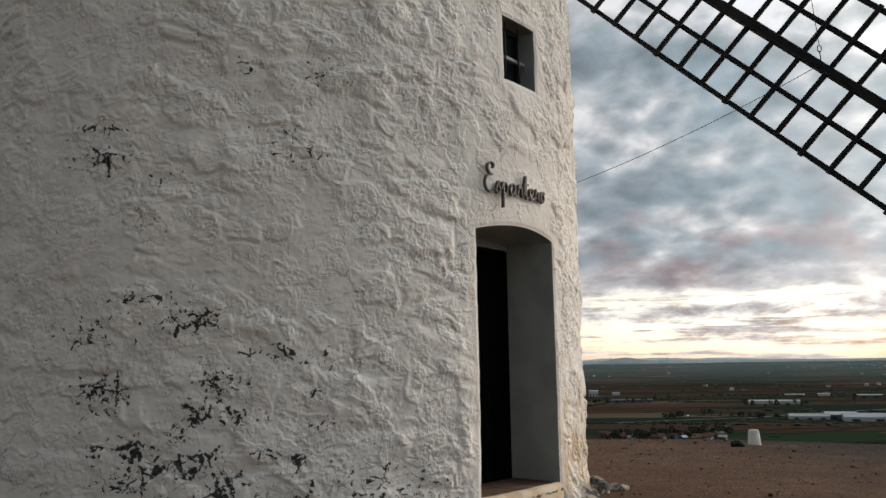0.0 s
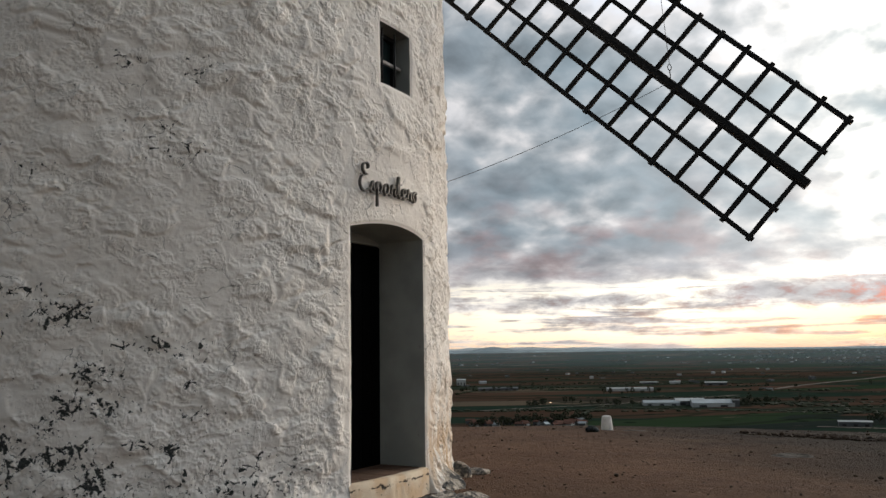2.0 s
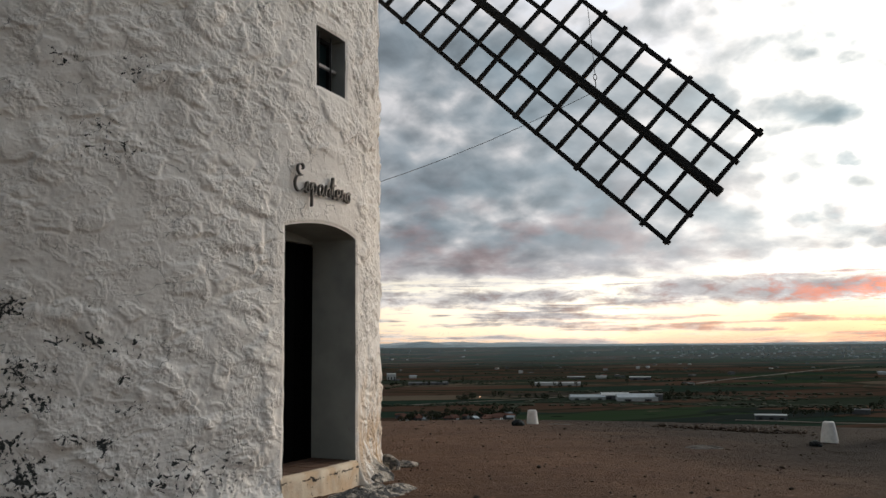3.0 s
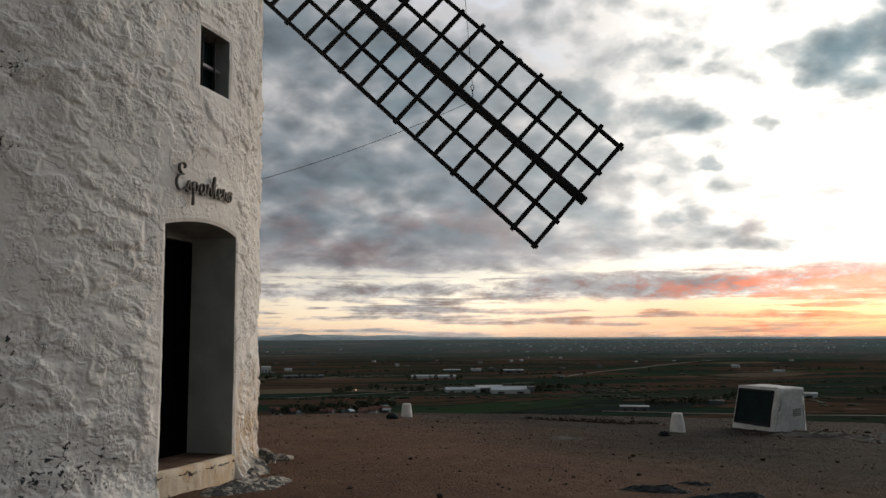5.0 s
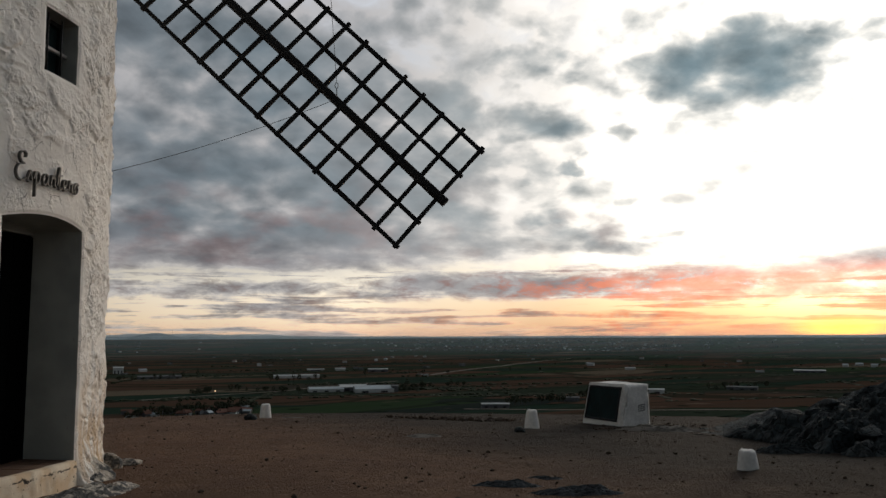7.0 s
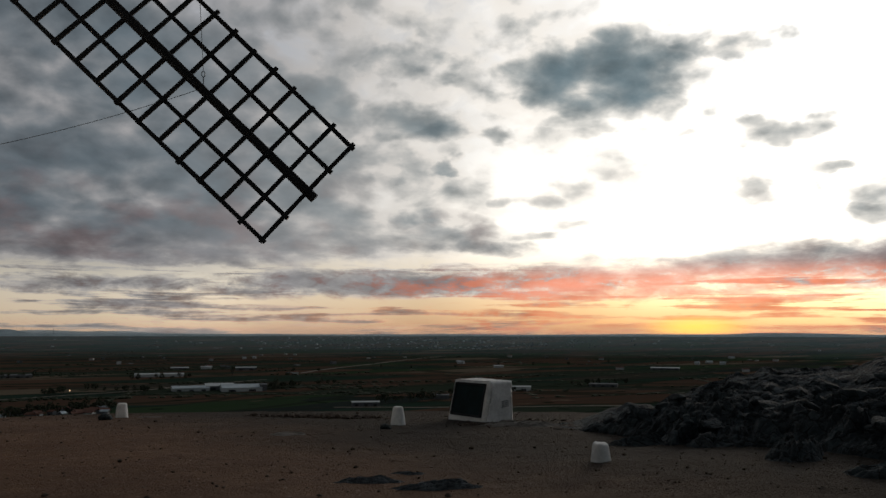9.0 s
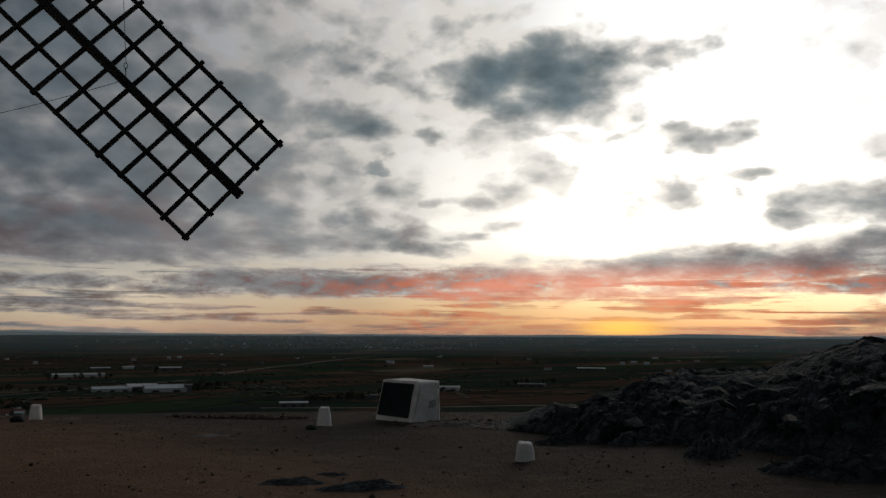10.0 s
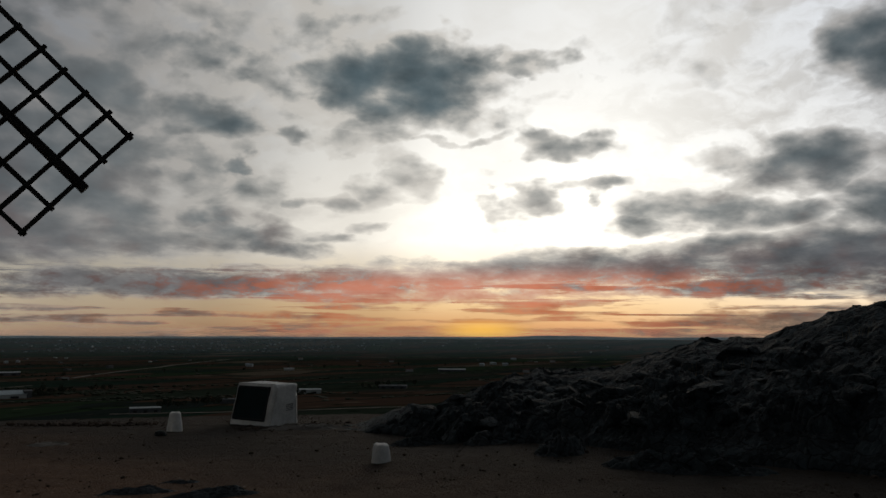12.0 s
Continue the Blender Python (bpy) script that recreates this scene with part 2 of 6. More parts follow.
# the glow where the sun stands behind the haze
glow = k.range(k.vmath("LENGTH", k.vmath("MULTIPLY_ADD", flat, (1 / 6.5, 1 / 1.7, 0.0), (-SUN_HEADING / 6.5, -0.45 / 1.7, 0.0)), out=1), 1.0, 0.0, 0.0, 0.42)
sky = k.mix(k.math("MULTIPLY", glow, 0.8), sky, (2.0, 1.10, 0.40))
sky_high = k.vmath("SCALE", sky, None)
k.put(sky_high.node.inputs["Scale"], k.math("MULTIPLY", k.range(el, 24.0, 50.0, 1.0, 0.45), k.range(to_sun, 60.0, 135.0, 1.12, 0.74)))
# the sky opposite to the sun is bluer
sky = k.mix(k.range(to_sun, 75.0, 115.0), sky_high, k.vmath("MULTIPLY", sky_high, (0.93, 0.98, 1.00)))
sky = k.mix(k.range(el, -0.6, -2.5), sky, (0.035, 0.030, 0.028))
core = k.range(k.vmath("LENGTH", k.vmath("MULTIPLY_ADD", flat, (1 / 3.0, 1 / 0.7, 0.0), (-SUN_HEADING / 3.0, -0.4 / 0.7, 0.0)), out=1), 1.4, 0.0, 0.0, 0.75)
sky = k.mix(k.math("MULTIPLY", core, k.range(el, -0.1, 0.1)), sky, (3.6, 2.0, 0.30))
bg = k.make("ShaderNodeBackground")
k.put(bg.inputs["Color"], sky)
bg.inputs["Strength"].default_value = 1.0
k.tree.links.new(bg.outputs[0], k.make("ShaderNodeOutputWorld").inputs[0])

sun_data = bpy.data.lights.new("sun", "SUN")
sun_data.energy, sun_data.angle, sun_data.color = 0.7, radians(16), (1.0, 0.80, 0.58)
sun = new("sun", sun_data)
sh = radians(SUN_HEADING + 8.0)
sun.matrix_world = look((60 * math.sin(sh), 60 * math.cos(sh), 13.0), (0, 0, 0))

# ---- materials ----
def material(name, build):
    """A material whose build(k, shader) sets colour, roughness and relief."""
    m = bpy.data.materials.new(name)
    m.use_nodes = True
    n = Nodes(m.node_tree)
    s = n.make("ShaderNodeBsdfPrincipled")
    n.tree.links.new(s.outputs[0], n.make("ShaderNodeOutputMaterial").inputs[0])
    s.inputs["Roughness"].default_value = 0.85
    s.inputs["Specular IOR Level"].default_value = 0.3
    build(n, s)
    return m


def plain(name, colour, rough=0.8, grain=40.0, spread=0.25, relief=0.004, metal=0.0, patch=3.0):
    """Colour with grain and patches at two sizes and a fine relief."""
    def build(n, s):
        o = n.coord()
        g = n.noise(o, grain, 5, 0.6)
        p = n.noise(o, patch, 4, 0.55)
        f = n.math("ADD", n.math("MULTIPLY", g, 0.5), n.math("MULTIPLY", p, 0.5))
        lo = tuple(c * (1 - spread) for c in colour)
        hi = tuple(min(0.95, c * (1 + spread)) for c in colour)
        n.put(s.inputs["Base Color"], n.mix(n.range(f, 0.32, 0.68), lo, hi))
        n.put(s.inputs["Roughness"], n.range(g, 0.3, 0.7, max(0.05, rough - 0.1), min(1.0, rough + 0.1)))
        s.inputs["Metallic"].default_value = metal
        n.put(s.inputs["Normal"], n.bump(g, 0.6, relief))
    return material(name, build)


# flaked places on the wall: along it, height, half width, half height, strength
LOW_FLAKES = [
    (0.50, 0.93, 0.18, 0.08, 0.95), (0.27, 0.95, 0.10, 0.12, 0.9), (0.20, 0.78, 0.10, 0.09, 0.95), (-0.14, 0.70, 0.16, 0.10, 0.95), (0.14, 0.58, 0.28, 0.09, 1.0),
    (-0.16, 0.50, 0.20, 0.10, 0.95), (0.99, 0.61, 0.075, 0.06, 1.15), (0.46, 0.43, 0.14, 0.14, 1.0), (0.35, 0.64, 0.16, 0.07, 1.0), (1.18, 0.84, 0.14, 0.06, 0.8),
    (0.78, 0.66, 0.12, 0.06, 0.8), (-0.43, 0.69, 0.06, 0.08, 0.85), (0.2, 0.2, 0.9, 0.20, 0.9), (1.5, 0.35, 0.6, 0.25, 0.62),
]
HIGH_FLAKES = [
    (0.24, 1.58, 0.20, 0.11, 1.0), (-0.08, 1.73, 0.30, 0.05, 0.75), (-0.5, 1.50, 0.40, 0.12, 0.62), (0.63, 1.35, 0.08, 0.06, 1.0), (0.89, 1.35, 0.10, 0.06, 0.85),
    (0.47, 1.16, 0.16, 0.10, 1.0), (1.12, 1.28, 0.12, 0.10, 0.72), (1.11, 1.06, 0.05, 0.04, 1.1), (-0.36, 1.07, 0.20, 0.13, 0.95), (-0.45, 2.74, 0.22, 0.10, 0.92),
    (-0.50, 2.96, 0.25, 0.06, 0.75), (0.86, 2.94, 0.20, 0.08, 0.68), (0.99, 2.76, 0.20, 0.08, 0.66), (0.0, 2.57, 0.14, 0.05, 0.75), (0.56, 3.42, 0.16, 0.05, 0.70),
    (1.15, 3.38, 0.2, 0.12, 0.6),
]


def build_limewash(n, s):
    """Old limewash: off-white coats, grey grime, ochre bleed and flakes that bare a dark coat."""
    uv = n.make("ShaderNodeUVMap", uv_map="wall").outputs[0]
    o = n.coord()
    coat = n.noise(o, 2.2, 5, 0.55)
    grain = n.noise(o, 90.0, 4, 0.6)
    lump = n.noise(o, 22.0, 8, 0.72, 0.4)
    col = n.mix(n.range(coat, 0.35, 0.65), (0.795, 0.760, 0.705), (0.89, 0.855, 0.795))
    col = n.mix(n.range(lump, 0.62, 0.80, 0.0, 0.25), col, (0.52, 0.49, 0.45))
    # ochre where damp has come through
    ochre = n.math("MULTIPLY", n.range(n.noise(o, 5.0, 6, 0.7, 0.6), 0.60, 0.76), 0.35)
    col = n.mix(ochre, col, (0.52, 0.36, 0.23))
    # rust-coloured runs low beside the door
    u_, v_ = n.split(uv)[:2]
    runs = n.noise(n.vmath("MULTIPLY", uv, (1.0, 0.25, 1.0)), 11.0, 5, 0.65, 0.3)
    runs = n.math("MULTIPLY", n.range(runs, 0.38, 0.58), n.math("MULTIPLY", n.range(u_, 3.45, 3.75), n.range(v_, 1.5, 0.2)))
    col = n.mix(n.math("MULTIPLY", runs, 0.8), col, (0.50, 0.32, 0.15))
    # flaked patches, thickest low on the weather side
    spots = None
    for u, z, w, h, a in LOW_FLAKES + HIGH_FLAKES:
        p = n.vmath("MULTIPLY_ADD", uv, (1 / w, 1 / h, 0.0), (-u / w, -z / h, 0.0))
        q = n.range(n.vmath("LENGTH", p, out=1), 2.1, 0.1, 0.0, a)
        spots = q if spots is None else n.math("MAXIMUM", spots, q)
    tear = n.noise(n.vmath("MULTIPLY", uv, (1.0, 1.3, 1.0)), 11.0, 9, 0.62, 0.6)
    gate = n.math("SUBTRACT", n.math("ADD", tear, n.math("MULTIPLY", spots, 0.185)), 0.715)
    speck = n.math("SUBTRACT", n.math("ADD", n.noise(uv, 30.0, 5, 0.62, 0.8), n.math("MULTIPLY", spots, 0.20)), 0.755)
    pit = n.math("SUBTRACT", n.noise(o, 42.0, 3, 0.65, 0.3), 0.735)
    flake = n.range(n.math("MAXIMUM", n.math("MAXIMUM", gate, speck), pit), 0.0, 0.012)
    seam = n.voronoi(n.vmath("ADD", uv, n.vmath("MULTIPLY", n.noise(uv, 9.0, 5, 0.65, colour=True), (0.10, 0.10, 0.0))), 5.0, "DISTANCE_TO_EDGE")
    seam = n.math("MULTIPLY", n.range(seam, 0.05, 0.02), n.range(n.math("ADD", n.noise(uv, 24.0, 5, 0.65), n.math("MULTIPLY", spots, 0.24)), 0.655, 0.672))
    flake = n.math("MAXIMUM", flake, seam)
    wander = n.vmath("ADD", o, n.vmath("MULTIPLY", n.noise(o, 6.0, 5, 0.65, colour=True), (0.16, 0.16, 0.16)))
    split_ = n.range(n.voronoi(wander, 3.3, "DISTANCE_TO_EDGE"), 0.010, 0.002)
    split_ = n.math("MULTIPLY", split_, n.range(n.noise(o, 2.7, 4, 0.6), 0.54, 0.62))
    col = n.mix(n.math("MULTIPLY", split_, 0.75), col, (0.13, 0.125, 0.12))
    dark = n.mix(n.range(grain, 0.4, 0.6), (0.030, 0.034, 0.034), (0.07, 0.075, 0.07))
    n.put(s.inputs["Base Color"], n.mix(flake, col, dark))
    n.put(s.inputs["Roughness"], n.range(coat, 0.3, 0.7, 0.78, 0.95))
    rough = n.range(n.noise(o, 4.6, 4, 0.55, 0.3), 0.50, 0.60, 0.12, 1.0)
    h = n.math("ADD", n.math("MULTIPLY", n.math("MULTIPLY", lump, rough), 0.95), n.math("MULTIPLY", grain, 0.14))
    chips = n.voronoi(n.vmath("ADD", o, n.vmath("MULTIPLY", n.noise(o, 16.0, 3, 0.6, colour=True), (0.05, 0.05, 0.05))), 24.0, "F1", out="Distance")
    h = n.math("ADD", h, n.math("MULTIPLY", n.math("MULTIPLY", n.range(chips, 0.15, 0.6), rough), 0.22))
    h = n.math("SUBTRACT", h, n.math("MULTIPLY", n.math("MAXIMUM", flake, split_), 0.30))
    n.put(s.inputs["Normal"], n.bump(h, 1.0, 0.012))


def build_reveal(n, s):
    """Smooth plaster of the door and window reveals, its limewash darkened for recess shade."""
    o = n.coord()
    a = n.noise(o, 3.0, 4, 0.5)
    g = n.noise(o, 60.0, 4, 0.6)
    # the recess shade is put into this grey, well below the wall's white
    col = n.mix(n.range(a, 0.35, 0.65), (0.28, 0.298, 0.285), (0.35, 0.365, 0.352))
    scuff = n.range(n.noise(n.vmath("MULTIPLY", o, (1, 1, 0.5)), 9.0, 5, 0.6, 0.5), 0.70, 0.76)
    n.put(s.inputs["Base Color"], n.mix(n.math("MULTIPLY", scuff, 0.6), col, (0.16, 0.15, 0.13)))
    n.put(s.inputs["Normal"], n.bump(n.math("ADD", a, n.math("MULTIPLY", g, 0.12)), 0.4, 0.01))


def build_earth(n, s):
    """Trodden red-brown earth with grit, dusty pale patches and dark ones; painted darker towards the rocks."""
    o = n.coord()
    big = n.noise(o, 0.35, 5, 0.6, 0.4)
    mid = n.noise(o, 2.4, 6, 0.62, 0.3)
    grit = n.voronoi(o, 26.0, "F1", out="Distance")
    fine_ = n.noise(o, 55.0, 5, 0.65)
    col = n.mix(n.range(big, 0.35, 0.65), (0.100, 0.056, 0.032), (0.145, 0.083, 0.048))
    col = n.mix(n.range(n.noise(o, 0.9, 6, 0.66, 0.5), 0.46, 0.62, 0.0, 0.45), col, (0.080, 0.042, 0.026))
    col = n.mix(n.range(n.noise(o, 5.5, 6, 0.7), 0.56, 0.66, 0.0, 0.5), col, (0.205, 0.110, 0.066))
    col = n.mix(n.range(mid, 0.35, 0.7, 0.0, 0.6), col, (0.090, 0.046, 0.029))
    stone = n.range(n.voronoi(o, 26.0, out="Color"), 0.80, 0.90, 0.0, 0.75)
    col = n.mix(n.math("MULTIPLY", stone, n.range(grit, 0.45, 0.3)), col, (0.30, 0.22, 0.17))
    col = n.mix(n.range(fine_, 0.56, 0.7, 0.0, 0.4), col, (0.07, 0.042, 0.030))
    # darkened and greyed towards the rocks: the light's fall there put into colour
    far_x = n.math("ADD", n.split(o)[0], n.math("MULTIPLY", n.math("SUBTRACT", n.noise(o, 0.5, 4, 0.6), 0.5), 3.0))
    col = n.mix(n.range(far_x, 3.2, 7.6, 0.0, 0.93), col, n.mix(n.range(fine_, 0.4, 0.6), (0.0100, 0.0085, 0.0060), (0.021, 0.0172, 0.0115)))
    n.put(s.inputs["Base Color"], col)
    s.inputs["Roughness"].default_value = 0.95
    s.inputs["Specular IOR Level"].default_value = 0.15
    h = n.math("ADD", n.math("MULTIPLY", mid, 1.2), n.math("ADD", n.math("MULTIPLY", fine_, 0.5), n.math("MULTIPLY", n.range(grit, 0.5, 0.1), 0.3)))
    n.put(s.inputs["Normal"], n.bump(h, 1.0, 0.05))


def build_scrub(n, s):
    o = n.coord()
    a = n.noise(o, 0.25, 6, 0.65)
    col = n.mix(n.range(a, 0.4, 0.6), (0.115, 0.070, 0.048), (0.060, 0.058, 0.036))
    n.put(s.inputs["Base Color"], col)
    n.put(s.inputs["Normal"], n.bump(n.noise(o, 2.0, 5, 0.6), 1.0, 0.3))


def build_fields(n, s):
    """The plain: ploughed red soil, stubble, vines and young green, parcel by parcel."""
    o = n.coord()
    turn = n.make("ShaderNodeMapping")
    turn.inputs["Rotation"].default_value = (0, 0, radians(-24))
    turn.inputs["Scale"].default_value = (0.0036, 0.0125, 0.0)
    n.put(turn.inputs[0], n.vmath("ADD", o, n.vmath("MULTIPLY", n.noise(o, 0.0025, 3, 0.5, colour=True), (90, 90, 0))))
    cell = n.voronoi(turn.outputs[0], 1.0, "F1", "CHEBYCHEV", "Color", 0.85)
    pick = n.split(cell)
    col = n.ramp(pick[0], [(0.0, (0.070, 0.042, 0.029)), (0.18, (0.026, 0.036, 0.024)), (0.36, (0.017, 0.034, 0.024)), (0.52, (0.082, 0.048, 0.033)),
                           (0.64, (0.026, 0.046, 0.022)), (0.78, (0.040, 0.036, 0.028)), (0.90, (0.12, 0.095, 0.068)), (0.96, (0.018, 0.025, 0.023))], "CONSTANT")
    strip = n.noise(n.vmath("MULTIPLY", turn.outputs[0], (1.0, 9.0, 1.0)), 2.0, 4, 0.6)
    col = n.mix(n.range(strip, 0.4, 0.62, 0.0, 0.40), col, (0.038, 0.043, 0.037))
    # hedges and tracks between parcels
    edge = n.voronoi(turn.outputs[0], 1.0, "DISTANCE_TO_EDGE", rand=0.85)
    col = n.mix(n.range(edge, 0.035, 0.02, 0.0, 0.75), col, (0.020, 0.025, 0.018))
    # dark groves scattered over all
    grove = n.range(n.noise(n.vmath("MULTIPLY", o, (0.006, 0.014, 0.0)), 1.0, 6, 0.7), 0.60, 0.66)
    col = n.mix(n.math("MULTIPLY", grove, 0.85), col, (0.024, 0.031, 0.026))
    # single trees and bushes, and pale bare patches
    dot = n.make("ShaderNodeTexVoronoi", voronoi_dimensions="2D")
    n.put(dot.inputs["Vector"], o)
    dot.inputs["Scale"].default_value = 0.024
    some = n.range(n.split(dot.outputs["Color"])[0], 0.60, 0.62)
    col = n.mix(n.math("MULTIPLY", some, n.range(dot.outputs["Distance"], 0.16, 0.10)), col, (0.012, 0.017, 0.012))
    bare = n.range(n.noise(n.vmath("MULTIPLY", o, (0.010, 0.034, 0.0)), 1.0, 5, 0.65), 0.63, 0.68)
    col = n.mix(n.math("MULTIPLY", bare, 0.6), col, (0.17, 0.125, 0.095))
    n.put(s.inputs["Base Color"], col)
    s.inputs["Roughness"].default_value = 1.0
    s.inputs["Specular IOR Level"].default_value = 0.0


def build_rock(n, s):
    """Blue-grey weathered quartzite: broken faces of different greys, lichen, dark joints and rusty seams."""
    o = n.coord()
    shift = n.vmath("ADD", o, n.vmath("MULTIPLY", n.noise(o, 3.0, 4, 0.6, colour=True), (0.22, 0.22, 0.22)))
    a = n.noise(o, 1.6, 6, 0.65, 0.5)
    b = n.noise(o, 9.0, 6, 0.68, 0.3)
    c = n.noise(o, 45.0, 4, 0.6)
    face = n.split(n.voronoi(shift, 6.0, out="Color"))[0]
    chip = n.split(n.voronoi(shift, 17.0, out="Color"))[1]
    tone = n.math("ADD", n.math("MULTIPLY", face, 0.5), n.math("MULTIPLY", chip, 0.5))
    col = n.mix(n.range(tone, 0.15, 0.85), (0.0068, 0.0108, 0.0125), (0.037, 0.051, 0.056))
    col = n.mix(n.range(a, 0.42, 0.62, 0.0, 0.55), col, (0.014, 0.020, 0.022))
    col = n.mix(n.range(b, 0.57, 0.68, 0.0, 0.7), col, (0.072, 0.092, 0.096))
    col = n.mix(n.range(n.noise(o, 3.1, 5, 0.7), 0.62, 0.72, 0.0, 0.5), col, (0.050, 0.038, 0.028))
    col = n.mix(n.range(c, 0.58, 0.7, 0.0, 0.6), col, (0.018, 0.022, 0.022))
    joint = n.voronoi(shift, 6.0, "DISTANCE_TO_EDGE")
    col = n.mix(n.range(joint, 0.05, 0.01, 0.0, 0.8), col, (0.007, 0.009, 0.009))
    n.put(s.inputs["Base Color"], col)
    s.inputs["Roughness"].default_value = 0.9
    h = n.math("ADD", n.math("MULTIPLY", tone, 0.9), n.math("ADD", n.math("MULTIPLY", b, 0.6), n.math("MULTIPLY", c, 0.25)))
    h = n.math("SUBTRACT", h, n.math("MULTIPLY", n.range(joint, 0.08, 0.0), 0.4))
    n.put(s.inputs["Normal"], n.bump(h, 1.0, 0.05))


def build_old_wood(n, s):
    """Tarred, weathered timber with grain along its length."""
    o = n.make("ShaderNodeUVMap", uv_map="grain").outputs[0]
    g = n.noise(n.vmath("MULTIPLY", o, (2.0, 38.0, 1.0)), 2.0, 6, 0.65, 0.3)
    w = n.noise(o, 3.0, 4, 0.6)
    col = n.mix(n.range(g, 0.35, 0.65), (0.006, 0.0065, 0.007), (0.020, 0.021, 0.022))
    n.put(s.inputs["Base Color"], n.mix(n.range(w, 0.5, 0.7, 0.0, 0.5), col, (0.028, 0.029, 0.030)))
    s.inputs["Roughness"].default_value = 0.85
    n.put(s.inputs["Normal"], n.bump(g, 0.8, 0.006))


LIMEWASH = material("limewash", build_limewash)
SHADED_REVEAL = material("shade_darkened_plaster", build_reveal)
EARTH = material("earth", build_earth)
SCRUB = material("scrub_slope", build_scrub)
FIELDS = material("fields", build_fields)
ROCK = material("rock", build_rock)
OLD_WOOD = material("old_wood", build_old_wood)
DOOR_PAINT = plain("black_door_paint", (0.0018, 0.0021, 0.0023), 0.8, 60, 0.4, 0.003)
DOOR_PAINT.node_tree.nodes["Principled BSDF"].inputs["Specular IOR Level"].default_value = 0.04
IRON = plain("wrought_iron", (0.10, 0.098, 0.095), 0.55, 120, 0.45, 0.002, 0.6, 14.0)
DARK_IRON = plain("dark_iron", (0.030, 0.031, 0.033), 0.6, 90, 0.4, 0.002, 0.5)
PALE_BAR = plain("pale_bar", (0.32, 0.31, 0.30), 0.6, 60, 0.3, 0.002)
ROPE = plain("rope", (0.05, 0.045, 0.04), 0.9, 200, 0.4, 0.002)
CLAY = plain("worn_clay_tile", (0.125, 0.072, 0.048), 0.85, 40, 0.35, 0.006)
WHITE_STONE = plain("whitewashed_masonry", (0.66, 0.66, 0.64), 0.9, 24, 0.16, 0.012, 0, 5.0)
PANEL = plain("dark_panel", (0.007, 0.018, 0.019), 0.7, 20, 0.4, 0.001)
PANEL.node_tree.nodes["Principled BSDF"].inputs["Specular IOR Level"].default_value = 0.1
PANEL_EDGE = plain("panel_edge", (0.010, 0.011, 0.012), 0.7, 30, 0.3, 0.003)
SLATE = plain("dark_slate", (0.05, 0.05, 0.055), 0.8, 20, 0.3, 0.01)
FAR_WHITE = plain("far_white_wall", (0.46, 0.49, 0.49), 0.9, 0.5, 0.15, 0.01, 0, 0.05)
FAR_METAL = plain("far_sheet_roof", (0.36, 0.42, 0.45), 0.7, 0.4, 0.2, 0.01, 0.0, 0.06)
FAR_GREY = plain("far_grey_wall", (0.11, 0.12, 0.125), 0.9, 0.4, 0.25, 0.01, 0, 0.06)
FAR_TILE = plain("far_tile_roof", (0.12, 0.055, 0.038), 0.9, 0.6, 0.3, 0.01, 0, 0.08)
FAR_DARK = plain("far_opening", (0.03, 0.03, 0.033), 0.6, 0.5, 0.3, 0.01)
LEAF = plain("far_foliage", (0.030, 0.038, 0.020), 1.0, 1.0, 0.5, 0.02, 0, 0.3)
BARK = plain("bark", (0.06, 0.048, 0.038), 0.95, 4.0, 0.3, 0.02)
GRIT = plain("loose_grit", (0.050, 0.036, 0.026), 0.95, 30, 0.6, 0.01, 0, 3.0)
GRASS = plain("dry_grass", (0.15, 0.12, 0.07), 0.95, 30, 0.4, 0.002)
TRACK = plain("pale_track", (0.125, 0.105, 0.085), 0.95, 0.3, 0.25, 0.02, 0, 0.04)
# distance haze is put into both hill colours, paled and blued
HAZE_PALED_HILL = plain("haze_paled_far_hill", (0.62, 0.66, 0.66), 1.0, 0.02, 0.15, 0.1, 0, 0.004)
HAZED_HILL = plain("hazed_far_hill", (0.30, 0.36, 0.375), 1.0, 0.02, 0.25, 0.1, 0, 0.004)
BLUE_ROCK = plain("blue_grey_bedrock", (0.044, 0.052, 0.057), 0.9, 30, 0.7, 0.06, 0, 7.0)
PALE_ROCK = plain("pale_bedrock", (0.115, 0.105, 0.092), 0.9, 20, 0.35, 0.02, 0, 4.0)
LAMP_GLOW = bpy.data.materials.new("lamp_glow")
LAMP_GLOW.use_nodes = True
ln_ = Nodes(LAMP_GLOW.node_tree)
em_ = ln_.make("ShaderNodeEmission")
em_.inputs["Color"].default_value, em_.inputs["Strength"].default_value = (1.0, 0.55, 0.28, 1.0), 6.0
ln_.tree.links.new(em_.outputs[0], ln_.make("ShaderNodeOutputMaterial").inputs[0])


def build_splashed(n, s):
    """Grey stone with spilt limewash."""
    o = n.coord()
    a = n.noise(o, 7.0, 6, 0.65, 0.4)
    g = n.noise(o, 40.0, 4, 0.6)
    stone = n.mix(n.range(g, 0.35, 0.65), (0.030, 0.034, 0.036), (0.092, 0.090, 0.084))
    n.put(s.inputs["Base Color"], n.mix(n.range(a, 0.42, 0.54), n.mix(n.range(g, 0.3, 0.7), (0.40, 0.35, 0.28), (0.54, 0.49, 0.42)), stone))
    n.put(s.inputs["Normal"], n.bump(n.math("ADD", a, n.math("MULTIPLY", g, 0.3)), 0.9, 0.03))


SPLASHED = material("limewash_splashed_rock", build_splashed)


